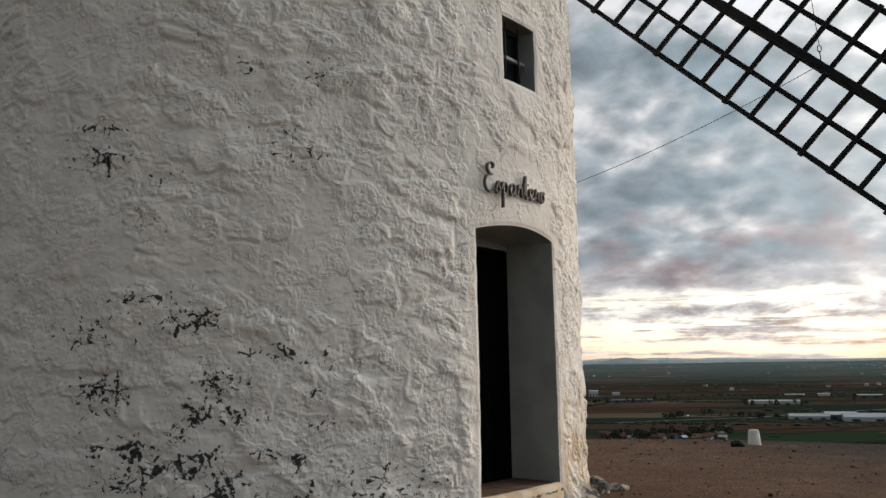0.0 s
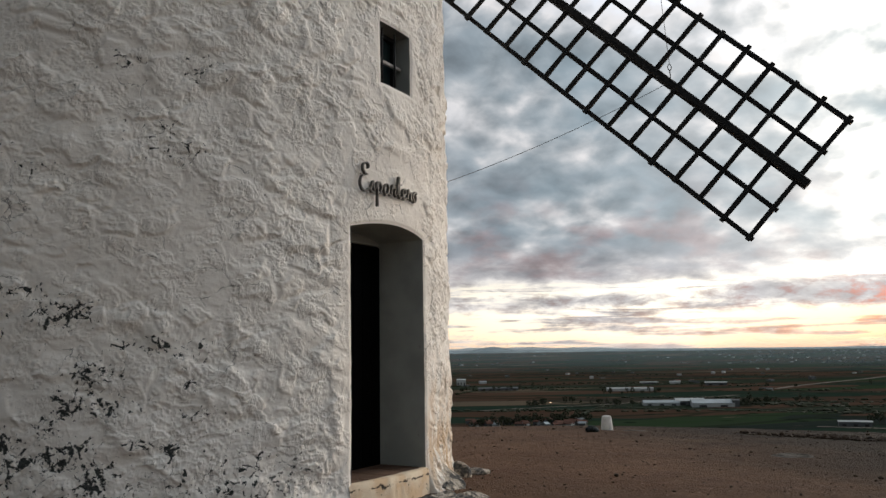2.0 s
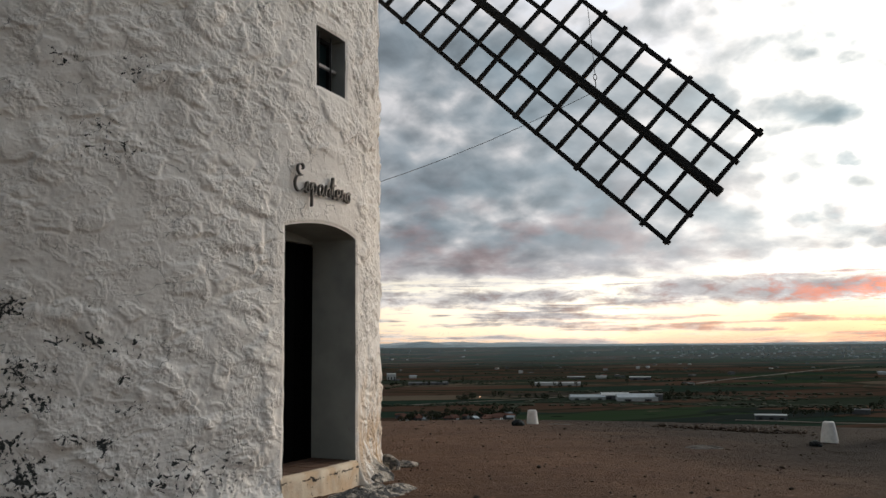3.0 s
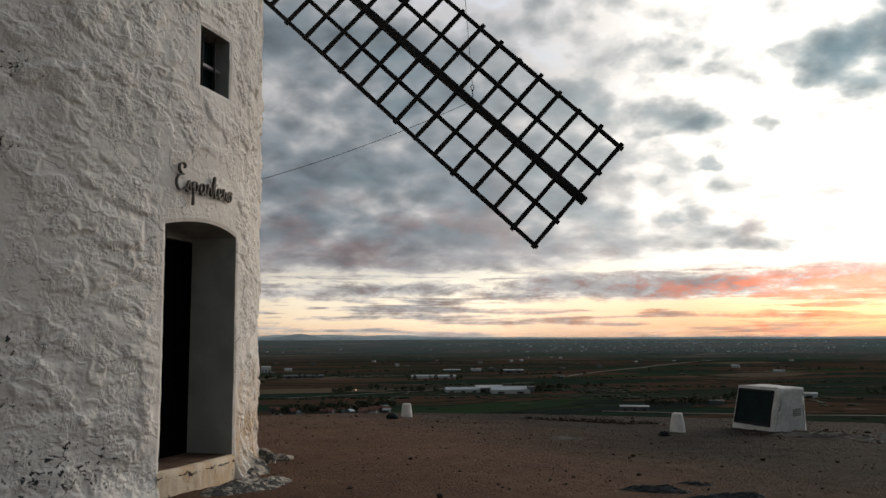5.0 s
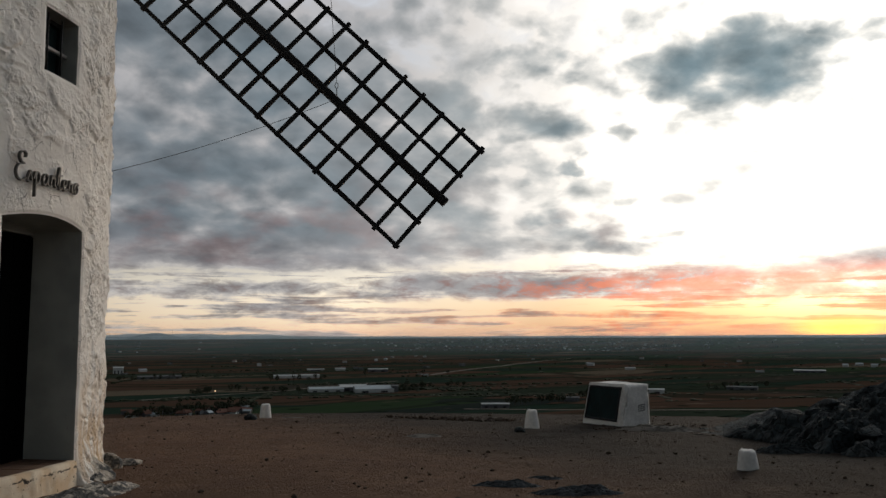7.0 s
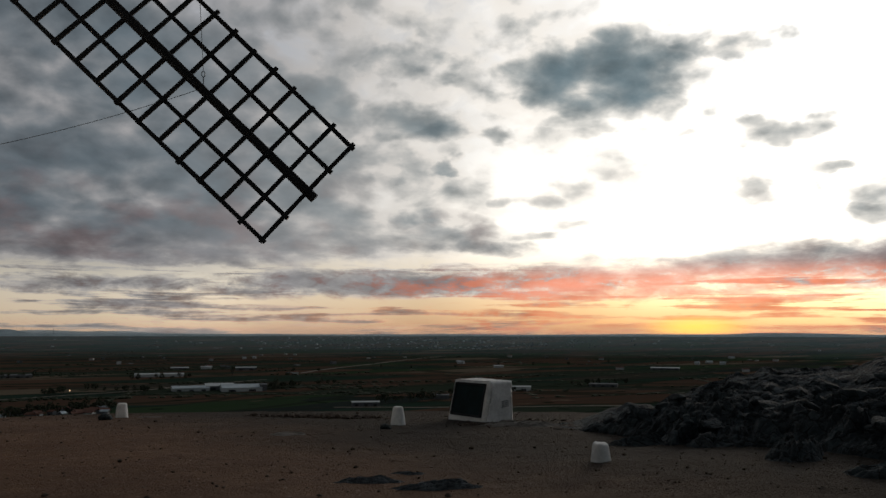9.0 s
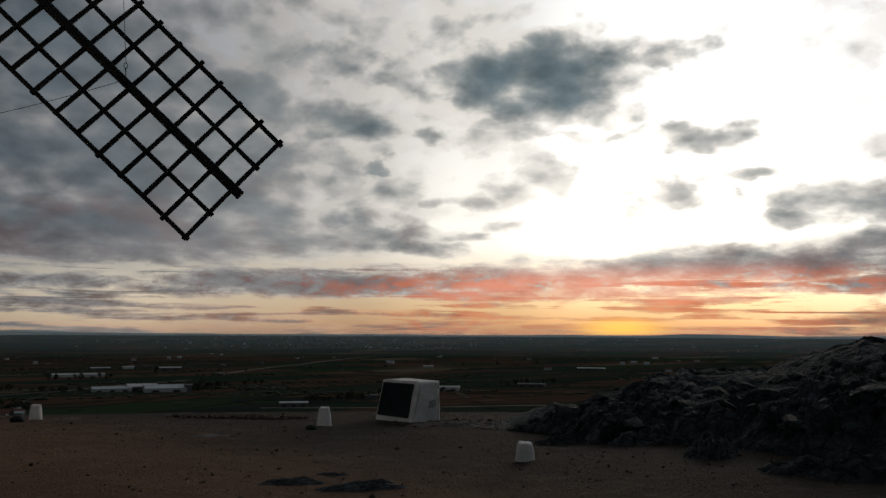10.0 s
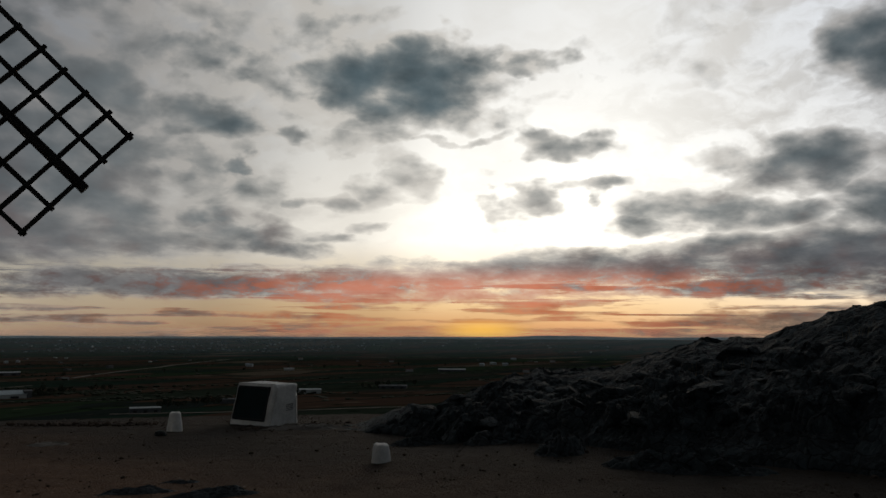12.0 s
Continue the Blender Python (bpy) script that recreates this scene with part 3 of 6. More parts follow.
def build_doorstep(n, s):
    """Cream plaster, stained, with a broken crack under its upper edge."""
    o = n.coord()
    z = n.split(o)[2]
    a, g = n.noise(o, 5.0, 5, 0.6), n.noise(o, 60.0, 4, 0.6)
    col = n.mix(n.range(a, 0.35, 0.65), (0.62, 0.46, 0.30), (0.70, 0.60, 0.46))
    line = n.math("MULTIPLY_ADD", n.math("SUBTRACT", n.noise(o, 9.0, 5, 0.7), 0.5), 0.13, SILL_CRACK)
    crack = n.range(n.math("ABSOLUTE", n.math("SUBTRACT", z, line)), 0.011, 0.003)
    crack = n.math("MULTIPLY", crack, n.range(n.noise(o, 6.0, 4, 0.6), 0.44, 0.50))
    chip = n.range(n.noise(o, 26.0, 4, 0.6), 0.66, 0.69)
    crack = n.math("MAXIMUM", crack, chip)
    col = n.mix(n.range(g, 0.58, 0.7, 0.0, 0.4), col, (0.40, 0.28, 0.18))
    n.put(s.inputs["Base Color"], n.mix(crack, col, (0.05, 0.042, 0.036)))
    n.put(s.inputs["Normal"], n.bump(n.math("SUBTRACT", n.math("ADD", a, n.math("MULTIPLY", g, 0.2)), crack), 0.8, 0.012))


SILL_CRACK = 0.167
DOORSTEP = material("cream_doorstep_plaster", build_doorstep)


def build_haze(n, s):
    """Bluish film standing in for distance haze: mostly clear, thickest near the ground."""
    z = n.split(n.coord())[2]
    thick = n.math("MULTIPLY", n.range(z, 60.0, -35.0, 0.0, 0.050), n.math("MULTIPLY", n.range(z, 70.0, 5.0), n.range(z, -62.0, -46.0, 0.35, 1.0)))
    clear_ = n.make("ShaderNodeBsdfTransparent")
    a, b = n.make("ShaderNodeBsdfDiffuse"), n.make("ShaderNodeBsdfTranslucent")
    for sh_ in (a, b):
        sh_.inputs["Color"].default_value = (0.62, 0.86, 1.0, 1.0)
    both, out = n.make("ShaderNodeMixShader"), n.make("ShaderNodeMixShader")
    n.tree.links.new(a.outputs[0], both.inputs[1])
    n.tree.links.new(b.outputs[0], both.inputs[2])
    n.put(out.inputs[0], thick)
    n.tree.links.new(clear_.outputs[0], out.inputs[1])
    n.tree.links.new(both.outputs[0], out.inputs[2])
    final = [x for x in n.tree.nodes if x.bl_idname == "ShaderNodeOutputMaterial"][0]
    n.tree.links.new(out.outputs[0], final.inputs[0])


DISTANCE_HAZE = material("distance_haze", build_haze)


# ---- mesh helpers ----
def mesh_object(name, verts, faces, mat, parent=None, label="", smooth=False):
    me = bpy.data.meshes.new(name)
    me.from_pydata([tuple(v) for v in verts], [], [tuple(f) for f in faces])
    for m in (mat if isinstance(mat, (list, tuple)) else (mat,)):
        me.materials.append(m)
    if smooth:
        me.shade_smooth()
    ob = new(name, me)
    ob.parent = parent
    return tagged(ob, label)


def part(name, bm, mat, parent=None, label="", smooth=False):
    """Links a bmesh as one mesh object under a thing or under a part."""
    me = bpy.data.meshes.new(name)
    bmesh.ops.recalc_face_normals(bm, faces=bm.faces)
    bm.to_mesh(me)
    bm.free()
    me.materials.append(mat)
    if smooth:
        me.shade_smooth()
    ob = new(name, me)
    ob.parent = parent
    return tagged(ob, label)


def thing(name, label, category, group="", place=None):
    ob = new(name)
    ob.empty_display_size = 0.1
    if place is not None:
        ob.matrix_world = place
    return tagged(ob, label, category, group)


def add_box(bm, size, m=Matrix(), bevel=0.0, segments=1):
    r = bmesh.ops.create_cube(bm, size=1.0, matrix=m @ Matrix.Diagonal((*size, 1)))
    if bevel:
        edges = list({e for v in r["verts"] for e in v.link_edges})
        bmesh.ops.bevel(bm, geom=edges, offset=bevel, segments=segments, affect="EDGES", profile=0.6)


def box(size, m=Matrix(), bevel=0.0, segments=1):
    bm = bmesh.new()
    add_box(bm, size, m, bevel, segments)
    return bm


def tube_mesh(name, points, radius, mat, parent=None, sides=7, closed=False, taper=None):
    """A bent round rod through the points."""
    pts = [Vector(p) for p in points]
    n = len(pts)
    verts, faces = [], []
    up = Vector((0.31, 0.17, 0.93)).normalized()
    for i, p in enumerate(pts):
        t = (pts[min(i + 1, n - 1)] - pts[max(i - 1, 0)]).normalized()
        a = t.cross(up).normalized()
        b = t.cross(a)
        r = radius if taper is None else radius * (1 + (taper - 1) * i / (n - 1))
        for j in range(sides):
            w = 2 * math.pi * j / sides
            verts.append(p + r * (math.cos(w) * a + math.sin(w) * b))
    for i in range(n - 1):
        for j in range(sides):
            q = (j + 1) % sides
            faces.append((i * sides + j, i * sides + q, (i + 1) * sides + q, (i + 1) * sides + j))
    faces.append(tuple(range(sides))[::-1])
    faces.append(tuple((n - 1) * sides + j for j in range(sides)))
    return mesh_object(name, verts, faces, mat, parent, smooth=True)


def hash01(ix, iy, seed):
    h = (ix.astype(np.int64) * 374761393 + iy.astype(np.int64) * 668265263 + seed * 974711) & 0x7FFFFFFF
    h = ((h ^ (h >> 13)) * 1274126177) & 0x7FFFFFFF
    h = h ^ (h >> 16)
    return (h & 0xFFFFF) / 1048575.0


def value_noise(x, y, seed=0):
    ix, iy = np.floor(x), np.floor(y)
    fx, fy = x - ix, y - iy
    fx, fy = fx * fx * fx * (fx * (6 * fx - 15) + 10), fy * fy * fy * (fy * (6 * fy - 15) + 10)
    a, b = hash01(ix, iy, seed), hash01(ix + 1, iy, seed)
    c, e = hash01(ix, iy + 1, seed), hash01(ix + 1, iy + 1, seed)
    return (a * (1 - fx) + b * fx) * (1 - fy) + (c * (1 - fx) + e * fx) * fy


def fbm(x, y, octaves=5, gain=0.5, seed=0):
    total, amp, norm = 0.0, 1.0, 0.0
    for o in range(octaves):
        total = total + amp * value_noise(x * 2 ** o + 13.7 * o, y * 2 ** o + 7.3 * o, seed + o)
        norm += amp
        amp *= gain
    return total / norm


def cells(x, y, seed=0):
    """Nearest and second nearest distance to jittered points, and the nearest one's own number."""
    ix, iy = np.floor(x), np.floor(y)
    d1, d2, own = np.full(x.shape, 9.0), np.full(x.shape, 9.0), np.zeros(x.shape)
    for ox in (-1, 0, 1):
        for oy in (-1, 0, 1):
            cx, cy = ix + ox, iy + oy
            px, py = cx + 0.1 + 0.8 * hash01(cx, cy, seed), cy + 0.1 + 0.8 * hash01(cx, cy, seed + 5)
            dist = np.hypot(px - x, py - y)
            closer = dist < d1
            d2 = np.where(closer, d1, np.minimum(d2, dist))
            own = np.where(closer, hash01(cx, cy, seed + 9), own)
            d1 = np.minimum(d1, dist)
    return d1, d2, own


def step(a, b, x):
    t = np.clip((x - a) / (b - a), 0, 1)
    return t * t * (3 - 2 * t)


# ---- ground: one sheet from the mill's terrace over the brow to the plain and the horizon ----
AX, AY = -1.891, 9.906          # the mill's axis
PLAIN = -60.0


def brow_at(heading):
    return np.interp(heading, [-180, -60, 8, 20, 27, 34, 40, 60, 100, 180], [26, 22, 20.6, 20.6, 19.6, 18.2, 17.4, 20.0, 24.0, 26.0])


def ground_z(x, y):
    """Height of the ground at a place."""
    r, heading = np.hypot(x, y), np.degrees(np.arctan2(x, y))
    terrace = 0.02 - 0.0165 * np.clip(r - 7, 0, None) - 0.0040 * np.clip(r - 12, 0, None) ** 2 * step(40, 24, r)
    terrace = terrace + 0.14 * step(5, 7.5, x) * step(7.5, 4.0, y) + 0.05 * (fbm(x * 0.35, y * 0.35, 3, 0.5, 3) - 0.5)
    edge = brow_at(heading)
    past = np.clip(r - edge, 0, None)
    fall = 0.26 * past * step(0, 14, past) + 0.05 * past
    slope = terrace - fall
    plain = PLAIN + 3.0 * (fbm(x / 420, y / 420, 3, 0.5, 8) - 0.5) + 48.0 * step(2300, 4850, r) ** 1.3
    return np.where(past > 0, np.maximum(slope, plain), terrace)


headings = np.unique(np.concatenate([np.arange(-180, -42, 3.0), np.arange(-42, 92, 0.22), np.arange(92, 180, 3.0)]))
radii = np.concatenate([np.linspace(0.4, 4.0, 8), np.linspace(4.1, 22.0, 330), 22.0 + np.geomspace(0.3, 180, 34), np.geomspace(225, 4900, 46)])
HH, RR = np.meshgrid(np.radians(headings), radii)
GX, GY = RR * np.sin(HH), RR * np.cos(HH)
GZ = ground_z(GX, GY)
near = step(26, 16, RR) * step(0, 4, RR)
GZ = GZ + near * (0.030 * (fbm(GX * 2.2, GY * 2.2, 5, 0.55, 21) - 0.5) + 0.012 * (fbm(GX * 11, GY * 11, 3, 0.5, 33) - 0.5))
na, nr = len(headings), len(radii)
g_faces, g_mats = [], []
for i in range(nr - 1):
    slot = 0 if radii[i] < 26 else (1 if radii[i] < 225 else 2)
    for j in range(na):
        q = (j + 1) % na
        g_faces.append((i * na + j, i * na + q, (i + 1) * na + q, (i + 1) * na + j))
        g_mats.append(slot)
g_faces.append(tuple(range(na))[::-1])
g_mats.append(0)
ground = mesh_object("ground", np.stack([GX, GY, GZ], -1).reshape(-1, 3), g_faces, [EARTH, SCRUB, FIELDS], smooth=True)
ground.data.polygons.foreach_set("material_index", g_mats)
tagged(ground, "bare red-brown earth terrace falling to a plain of dark fields", "ground", kind="structure")


def rest(x, y):
    return float(ground_z(np.array([float(x)]), np.array([float(y)]))[0])


# far ridges that close the plain
def ridge(name, distance, base, profile, label, mat):
    hs = np.arange(-60, 130, 0.25)
    rows = []
    for t, back in ((0.0, 0.0), (0.35, 25.0), (0.75, 60.0), (1.0, 95.0)):
        z = base + t * profile(hs)
        rr = distance + back
        rows.append(np.stack([rr * np.sin(np.radians(hs)), rr * np.cos(np.radians(hs)), z], -1))
    n = len(hs)
    v = np.concatenate(rows)
    f = [(i * n + j, i * n + j + 1, (i + 1) * n + j + 1, (i + 1) * n + j) for i in range(3) for j in range(n - 1)]
    return tagged(mesh_object(name, v, f, mat, smooth=True), label, "hills", kind="structure")


def low_ridge(h):
    return 13 + 2 * step(30, 22, h) + 9 * fbm(h * 0.16, h * 0 + 2.5, 4, 0.5, 51) + 8 * np.exp(-((h - 58.4) / 1.9) ** 2) + 7 * np.exp(-((h - 61.2) / 2.2) ** 2) + 4 * np.exp(-((h - 70) / 4.0) ** 2)


def left_ridge(h):
    return 8 + 30 * np.exp(-((h - 9.9) / 1.2) ** 2) + 15 * np.exp(-((h - 12.9) / 1.9) ** 2) + 12 * np.exp(-((h - 7.0) / 1.8) ** 2) + 9 * step(21, 6, h)


def back_ridge(h):
    return 8 + 42 * step(34, 8, h) * (0.45 + 0.8 * fbm(h * 0.30, h * 0 + 0.5, 4, 0.5, 57))


ridge("far_hills", 4700.0, -20.0, low_ridge, "low blue-grey hills along the horizon", HAZED_HILL)
ridge("far_hills", 4560.0, -26.0, left_ridge, "hazy rounded hill standing before the range", HAZED_HILL)
ridge("far_hills", 4800.0, -26.0, back_ridge, "pale hazy hill range beyond the plain", HAZE_PALED_HILL)


def haze_sheet(distance):
    """A curved sheet across the plain, added to imitate haze in the far air."""
    hs = np.radians(np.arange(-40, 120, 2.0))
    v = [(distance * math.sin(h), distance * math.cos(h), z) for z in (-62.0, 80.0) for h in hs]
    n = len(hs)
    ob = mesh_object("mist", v, [(j, j + 1, n + j + 1, n + j) for j in range(n - 1)], DISTANCE_HAZE, smooth=True)
    return tagged(ob, "thin bluish sheet added for the distance haze over the plain", "mist", kind="structure")


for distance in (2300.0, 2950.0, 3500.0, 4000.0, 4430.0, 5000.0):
    haze_sheet(distance)


# ---- the windmill ----
R0, TAPER, TOP = 3.30, 0.003, 7.2
DOOR_PHI = (42.65, 62.15)
DOOR_MID = 52.4
SILL_Z, SPRING_Z, CROWN_Z, DOOR_DEEP = 0.205, 2.322, 2.392, 0.565
WIN_PHI, WIN_Z, WIN_DEEP = (49.4, 58.0), (3.655, 4.225), 0.18


def on_wall(phi, z, out=0.0):
    """A place on the tower's face: phi degrees round from the side that faces -y."""
    r = R0 - TAPER * z + out
    w = math.radians(phi)
    return Vector((AX + r * math.sin(w), AY - r * math.cos(w), z))


windmill = thing("windmill", "round whitewashed stone windmill with a black door and lattice sail", "windmill")


def door_edge(u):
    """Height of the door's arch at u, -1 to 1 across it."""
    return SPRING_Z + (CROWN_Z - SPRING_Z) * (1 - u * u)


def opening_gap(arc, z):
    """Signed distance in metres to the nearer opening's edge, below 0 inside."""
    c, hw = R0 * math.radians(DOOR_MID), R0 * math.radians(DOOR_PHI[1] - DOOR_PHI[0]) / 2
    u = np.clip((arc - c) / hw, -1, 1)
    dx, dz = np.abs(arc - c) - hw, np.maximum(z - door_edge(u), SILL_Z - z)
    door = np.where((dx > 0) & (dz > 0), np.hypot(dx, dz), np.maximum(dx, dz))
    c, hw = R0 * math.radians(sum(WIN_PHI) / 2), R0 * math.radians(WIN_PHI[1] - WIN_PHI[0]) / 2
    dx, dz = np.abs(arc - c) - hw, np.abs(z - sum(WIN_Z) / 2) - (WIN_Z[1] - WIN_Z[0]) / 2
    win = np.where((dx > 0) & (dz > 0), np.hypot(dx, dz), np.maximum(dx, dz))
    return np.minimum(door, win)


def facets(x, y, seed, tilt):
    """Broken stones: each cell is a plane of its own lean; also the distance to its joint and its own number."""
    ix, iy = np.floor(x), np.floor(y)
    d1, d2 = np.full(x.shape, 9.0), np.full(x.shape, 9.0)
    lean, own = np.zeros(x.shape), np.zeros(x.shape)
    for ox in (-1, 0, 1):
        for oy in (-1, 0, 1):
            cx, cy = ix + ox, iy + oy
            px, py = cx + 0.05 + 0.9 * hash01(cx, cy, seed), cy + 0.05 + 0.9 * hash01(cx, cy, seed + 5)
            vx, vy = x - px, y - py
            dist = np.hypot(vx, vy)
            closer = dist < d1
            d2 = np.where(closer, d1, np.minimum(d2, dist))
            lean = np.where(closer, tilt * (vx * (hash01(cx, cy, seed + 11) - 0.5) + vy * (hash01(cx, cy, seed + 13) - 0.5)), lean)
            own = np.where(closer, hash01(cx, cy, seed + 9), own)
            d1 = np.minimum(d1, dist)
    return lean, d2 - d1, own


def wall_relief(arc, z):
    """How far the plaster stands out: rubble under thick limewash, so broad soft stones, crumbled faces and a few torn edges."""
    n1, n2 = fbm(arc * 8, z * 8, 4, 0.55, 71) - 0.5, fbm(arc * 8 + 8, z * 8, 4, 0.55, 73) - 0.5
    m1, m2 = fbm(arc * 2.2, z * 2.2, 3, 0.5, 75) - 0.5, fbm(arc * 2.2 + 5, z * 2.2, 3, 0.5, 77) - 0.5
    wx, wz = arc + 0.050 * n1 + 0.20 * m1, z + 0.045 * n2 + 0.16 * m2
    crumb = fbm(arc * 24, z * 28, 4, 0.62, 99) - 0.5
    grit = fbm(arc * 70, z * 80, 2, 0.6, 101) - 0.5
    h = 0.036 * (fbm(arc * 0.9, z * 0.9, 3, 0.5, 81) - 0.5) + 0.034 * (fbm(wx * 3.0, wz * 3.8, 3, 0.5, 95) - 0.5) + 0.016 * (fbm(wx * 8, wz * 10, 3, 0.5, 93) - 0.5)
    # stones under the coat: some swell out, each with its own lean, their shoulders softened
    bare = step(0.50, 0.60, fbm(wx * 3.4 + 4, wz * 4.2, 4, 0.55, 97))
    for scale_x, scale_z, seed, deep, need in ((2.3, 3.4, 11, 0.030, 0.50), (4.2, 5.6, 17, 0.024, 0.55)):
        lean, gap, own = facets(wx * scale_x + seed, wz * scale_z, seed, 1.0)
        there = step(need, need + 0.06, own)
        swell = there * step(0.0, 0.34, gap)
        h = h + deep * swell * (0.45 + 1.5 * lean)
        bare = np.maximum(bare, there * step(0.04, 0.16, gap) * step(0.42, 0.62, fbm(wx * 5 + seed, wz * 5, 3, 0.5, 103)))
    # where the coat is thin the broken stone shows as small crisp planes
    lean1, gap1, own1 = facets(wx * 9 + 1.6 * n1, wz * 13 + 1.6 * n2, 23, 1.7)
    lean2, gap2, own2 = facets(wx * 19, wz * 25, 29, 1.7)
    chip = 0.016 * (lean1 + 0.55 * (own1 - 0.5)) + 0.007 * (lean2 + 0.5 * (own2 - 0.5)) + 0.016 * crumb + 0.006 * grit
    h = h + chip * (0.10 + 0.60 * bare) + 0.008 + 0.003 * crumb
    # places where a coat has come away, with a crisp lip
    f = fbm(arc * 2.2 + 0.35 * n1, z * 3.4 + 0.35 * n2, 4, 0.55, 91)
    there = step(0.50, 0.58, fbm(arc * 2.6 + 9, z * 2.9, 3, 0.5, 93))
    h = h - 0.0065 * there * step(0.53, 0.545, f)
    # thin cracks
    f3 = np.abs(fbm(arc * 1.3 + 5, z * 2.4, 6, 0.62, 107) - 0.5)
    h = h - 0.008 * step(0.0055, 0.0, f3) * step(0.52, 0.60, fbm(arc * 2, z * 2, 2, 0.5, 109))
    # pock marks
    d1, _, own = cells(arc * 13, z * 13, 141)
    h = h - 0.006 * step(0.22, 0.08, d1) * step(0.86, 0.90, own)
    quiet = step(0.05, 0.30, np.maximum(np.abs(arc - 2.97) - 0.50, np.abs(z - 2.70) - 0.20))
    return (h - 0.020) * (0.30 + 0.70 * quiet)


def build_tower_wall():
    da, dz = 0.0069, 0.0069
    arcs = np.arange(R0 * math.radians(-28), R0 * math.radians(86), da)
    zs = np.arange(-0.25, 5.35, dz)
    A, Z = np.meshgrid(arcs, zs)
    gap = opening_gap(A, Z)
    # pull the vertices next to an opening onto its edge
    e = 1e-4
    gx = (opening_gap(A + e, Z) - opening_gap(A - e, Z)) / (2 * e)
    gz = (opening_gap(A, Z + e) - opening_gap(A, Z - e)) / (2 * e)
    ln = np.maximum(np.hypot(gx, gz), 0.3)
    snap = np.abs(gap) < 0.6 * da
    A2 = np.where(snap, A - gap * gx / ln, A)
    Z2 = np.where(snap, Z - gap * gz / ln, Z)
    calm = step(0.02, 0.22, gap)
    h = wall_relief(A2, Z2) * (0.22 + 0.78 * calm)
    h = h - 0.012 * step(0.035, 0.0, gap)                     # worn arris
    below = step(0.03, 0.0, np.abs(A2 - R0 * math.radians(DOOR_MID)) - R0 * math.radians(DOOR_PHI[1] - DOOR_PHI[0]) / 2) * (Z2 < SILL_Z + 0.001)
    h = h * (1 - below) - 0.03 * below
    h = h + (1 - below) * 0.10 * step(0.22, -0.15, Z2) * (0.5 + fbm(A2 * 2.5, Z2 * 2.0, 4, 0.5, 111)) * step(0.0, 0.12, gap)   # swelling foot
    h = h + 0.11 * step(0.46, -0.10, Z2) ** 1.5 * np.exp(-((A2 - 3.84) / 0.20) ** 2) * (0.1 + 1.8 * fbm(A2 * 7, Z2 * 7, 5, 0.62, 113))
    r = R0 - TAPER * Z2 + h
    phi = A2 / R0
    V = np.stack([AX + r * np.sin(phi), AY - r * np.cos(phi), Z2], -1).reshape(-1, 3)
    nc = len(arcs)
    near_in = (gap <= 0.6 * da)
    hole = near_in[:-1, :-1] & near_in[1:, :-1] & near_in[:-1, 1:] & near_in[1:, 1:]
    I, J = np.nonzero(~hole)
    base = I * nc + J
    faces = np.stack([base, base + 1, base + nc + 1, base + nc], -1)
    # the back and the upper part, plain
    cols = np.radians(np.linspace(86, 332, 46))
    zz = np.linspace(-0.35, TOP, 24)
    P, Q = np.meshgrid(cols, zz)
    rb = R0 - TAPER * Q - 0.50 * np.clip(Q - 5.35, 0, None) + 0.03 * (fbm(P * 6, Q * 2, 3, 0.5, 121) - 0.5)
    B = np.stack([AX + rb * np.sin(P), AY - rb * np.cos(P), Q], -1).reshape(-1, 3)
    I, J = np.meshgrid(np.arange(23), np.arange(45), indexing="ij")
    b = (I * 46 + J).ravel() + len(V)
    back = np.stack([b, b + 1, b + 47, b + 46], -1)
    cols = np.radians(np.linspace(-28, 86, 90))
    zz = np.linspace(5.34, TOP, 18)
    P, Q = np.meshgrid(cols, zz)
    rt = R0 - TAPER * Q - 0.50 * np.clip(Q - 5.35, 0, None) + 0.03 * (fbm(P * 9, Q * 3, 4, 0.5, 127) - 0.5)
    U = np.stack([AX + rt * np.sin(P), AY - rt * np.cos(P), Q], -1).reshape(-1, 3)
    I, J = np.meshgrid(np.arange(17), np.arange(89), indexing="ij")
    b = (I * 90 + J).ravel() + len(V) + len(B)
    upper = np.stack([b, b + 1, b + 91, b + 90], -1)
    verts = np.concatenate([V, B, U])
    polys = np.concatenate([faces, back, upper])
    used = np.unique(polys)
    renum = np.zeros(len(verts), int)
    renum[used] = np.arange(len(used))
    me = bpy.data.meshes.new("tower_wall")
    me.from_pydata(verts[used].tolist(), [], renum[polys].tolist())
    uv = me.uv_layers.new(name="wall")
    w = np.empty(len(me.loops), int)
    me.loops.foreach_get("vertex_index", w)
    co = verts[used]
    ang = np.arctan2(co[:, 0] - AX, AY - co[:, 1])
    flat_uv = np.stack([ang * R0, co[:, 2]], -1)[w]
    uv.data.foreach_set("uv", flat_uv.ravel())
    me.materials.append(LIMEWASH)
    me.shade_smooth()
    ob = new("tower_wall", me)
    ob.parent = windmill
    return tagged(ob, "lumpy limewashed rubble wall with flaking black patches")


build_tower_wall()


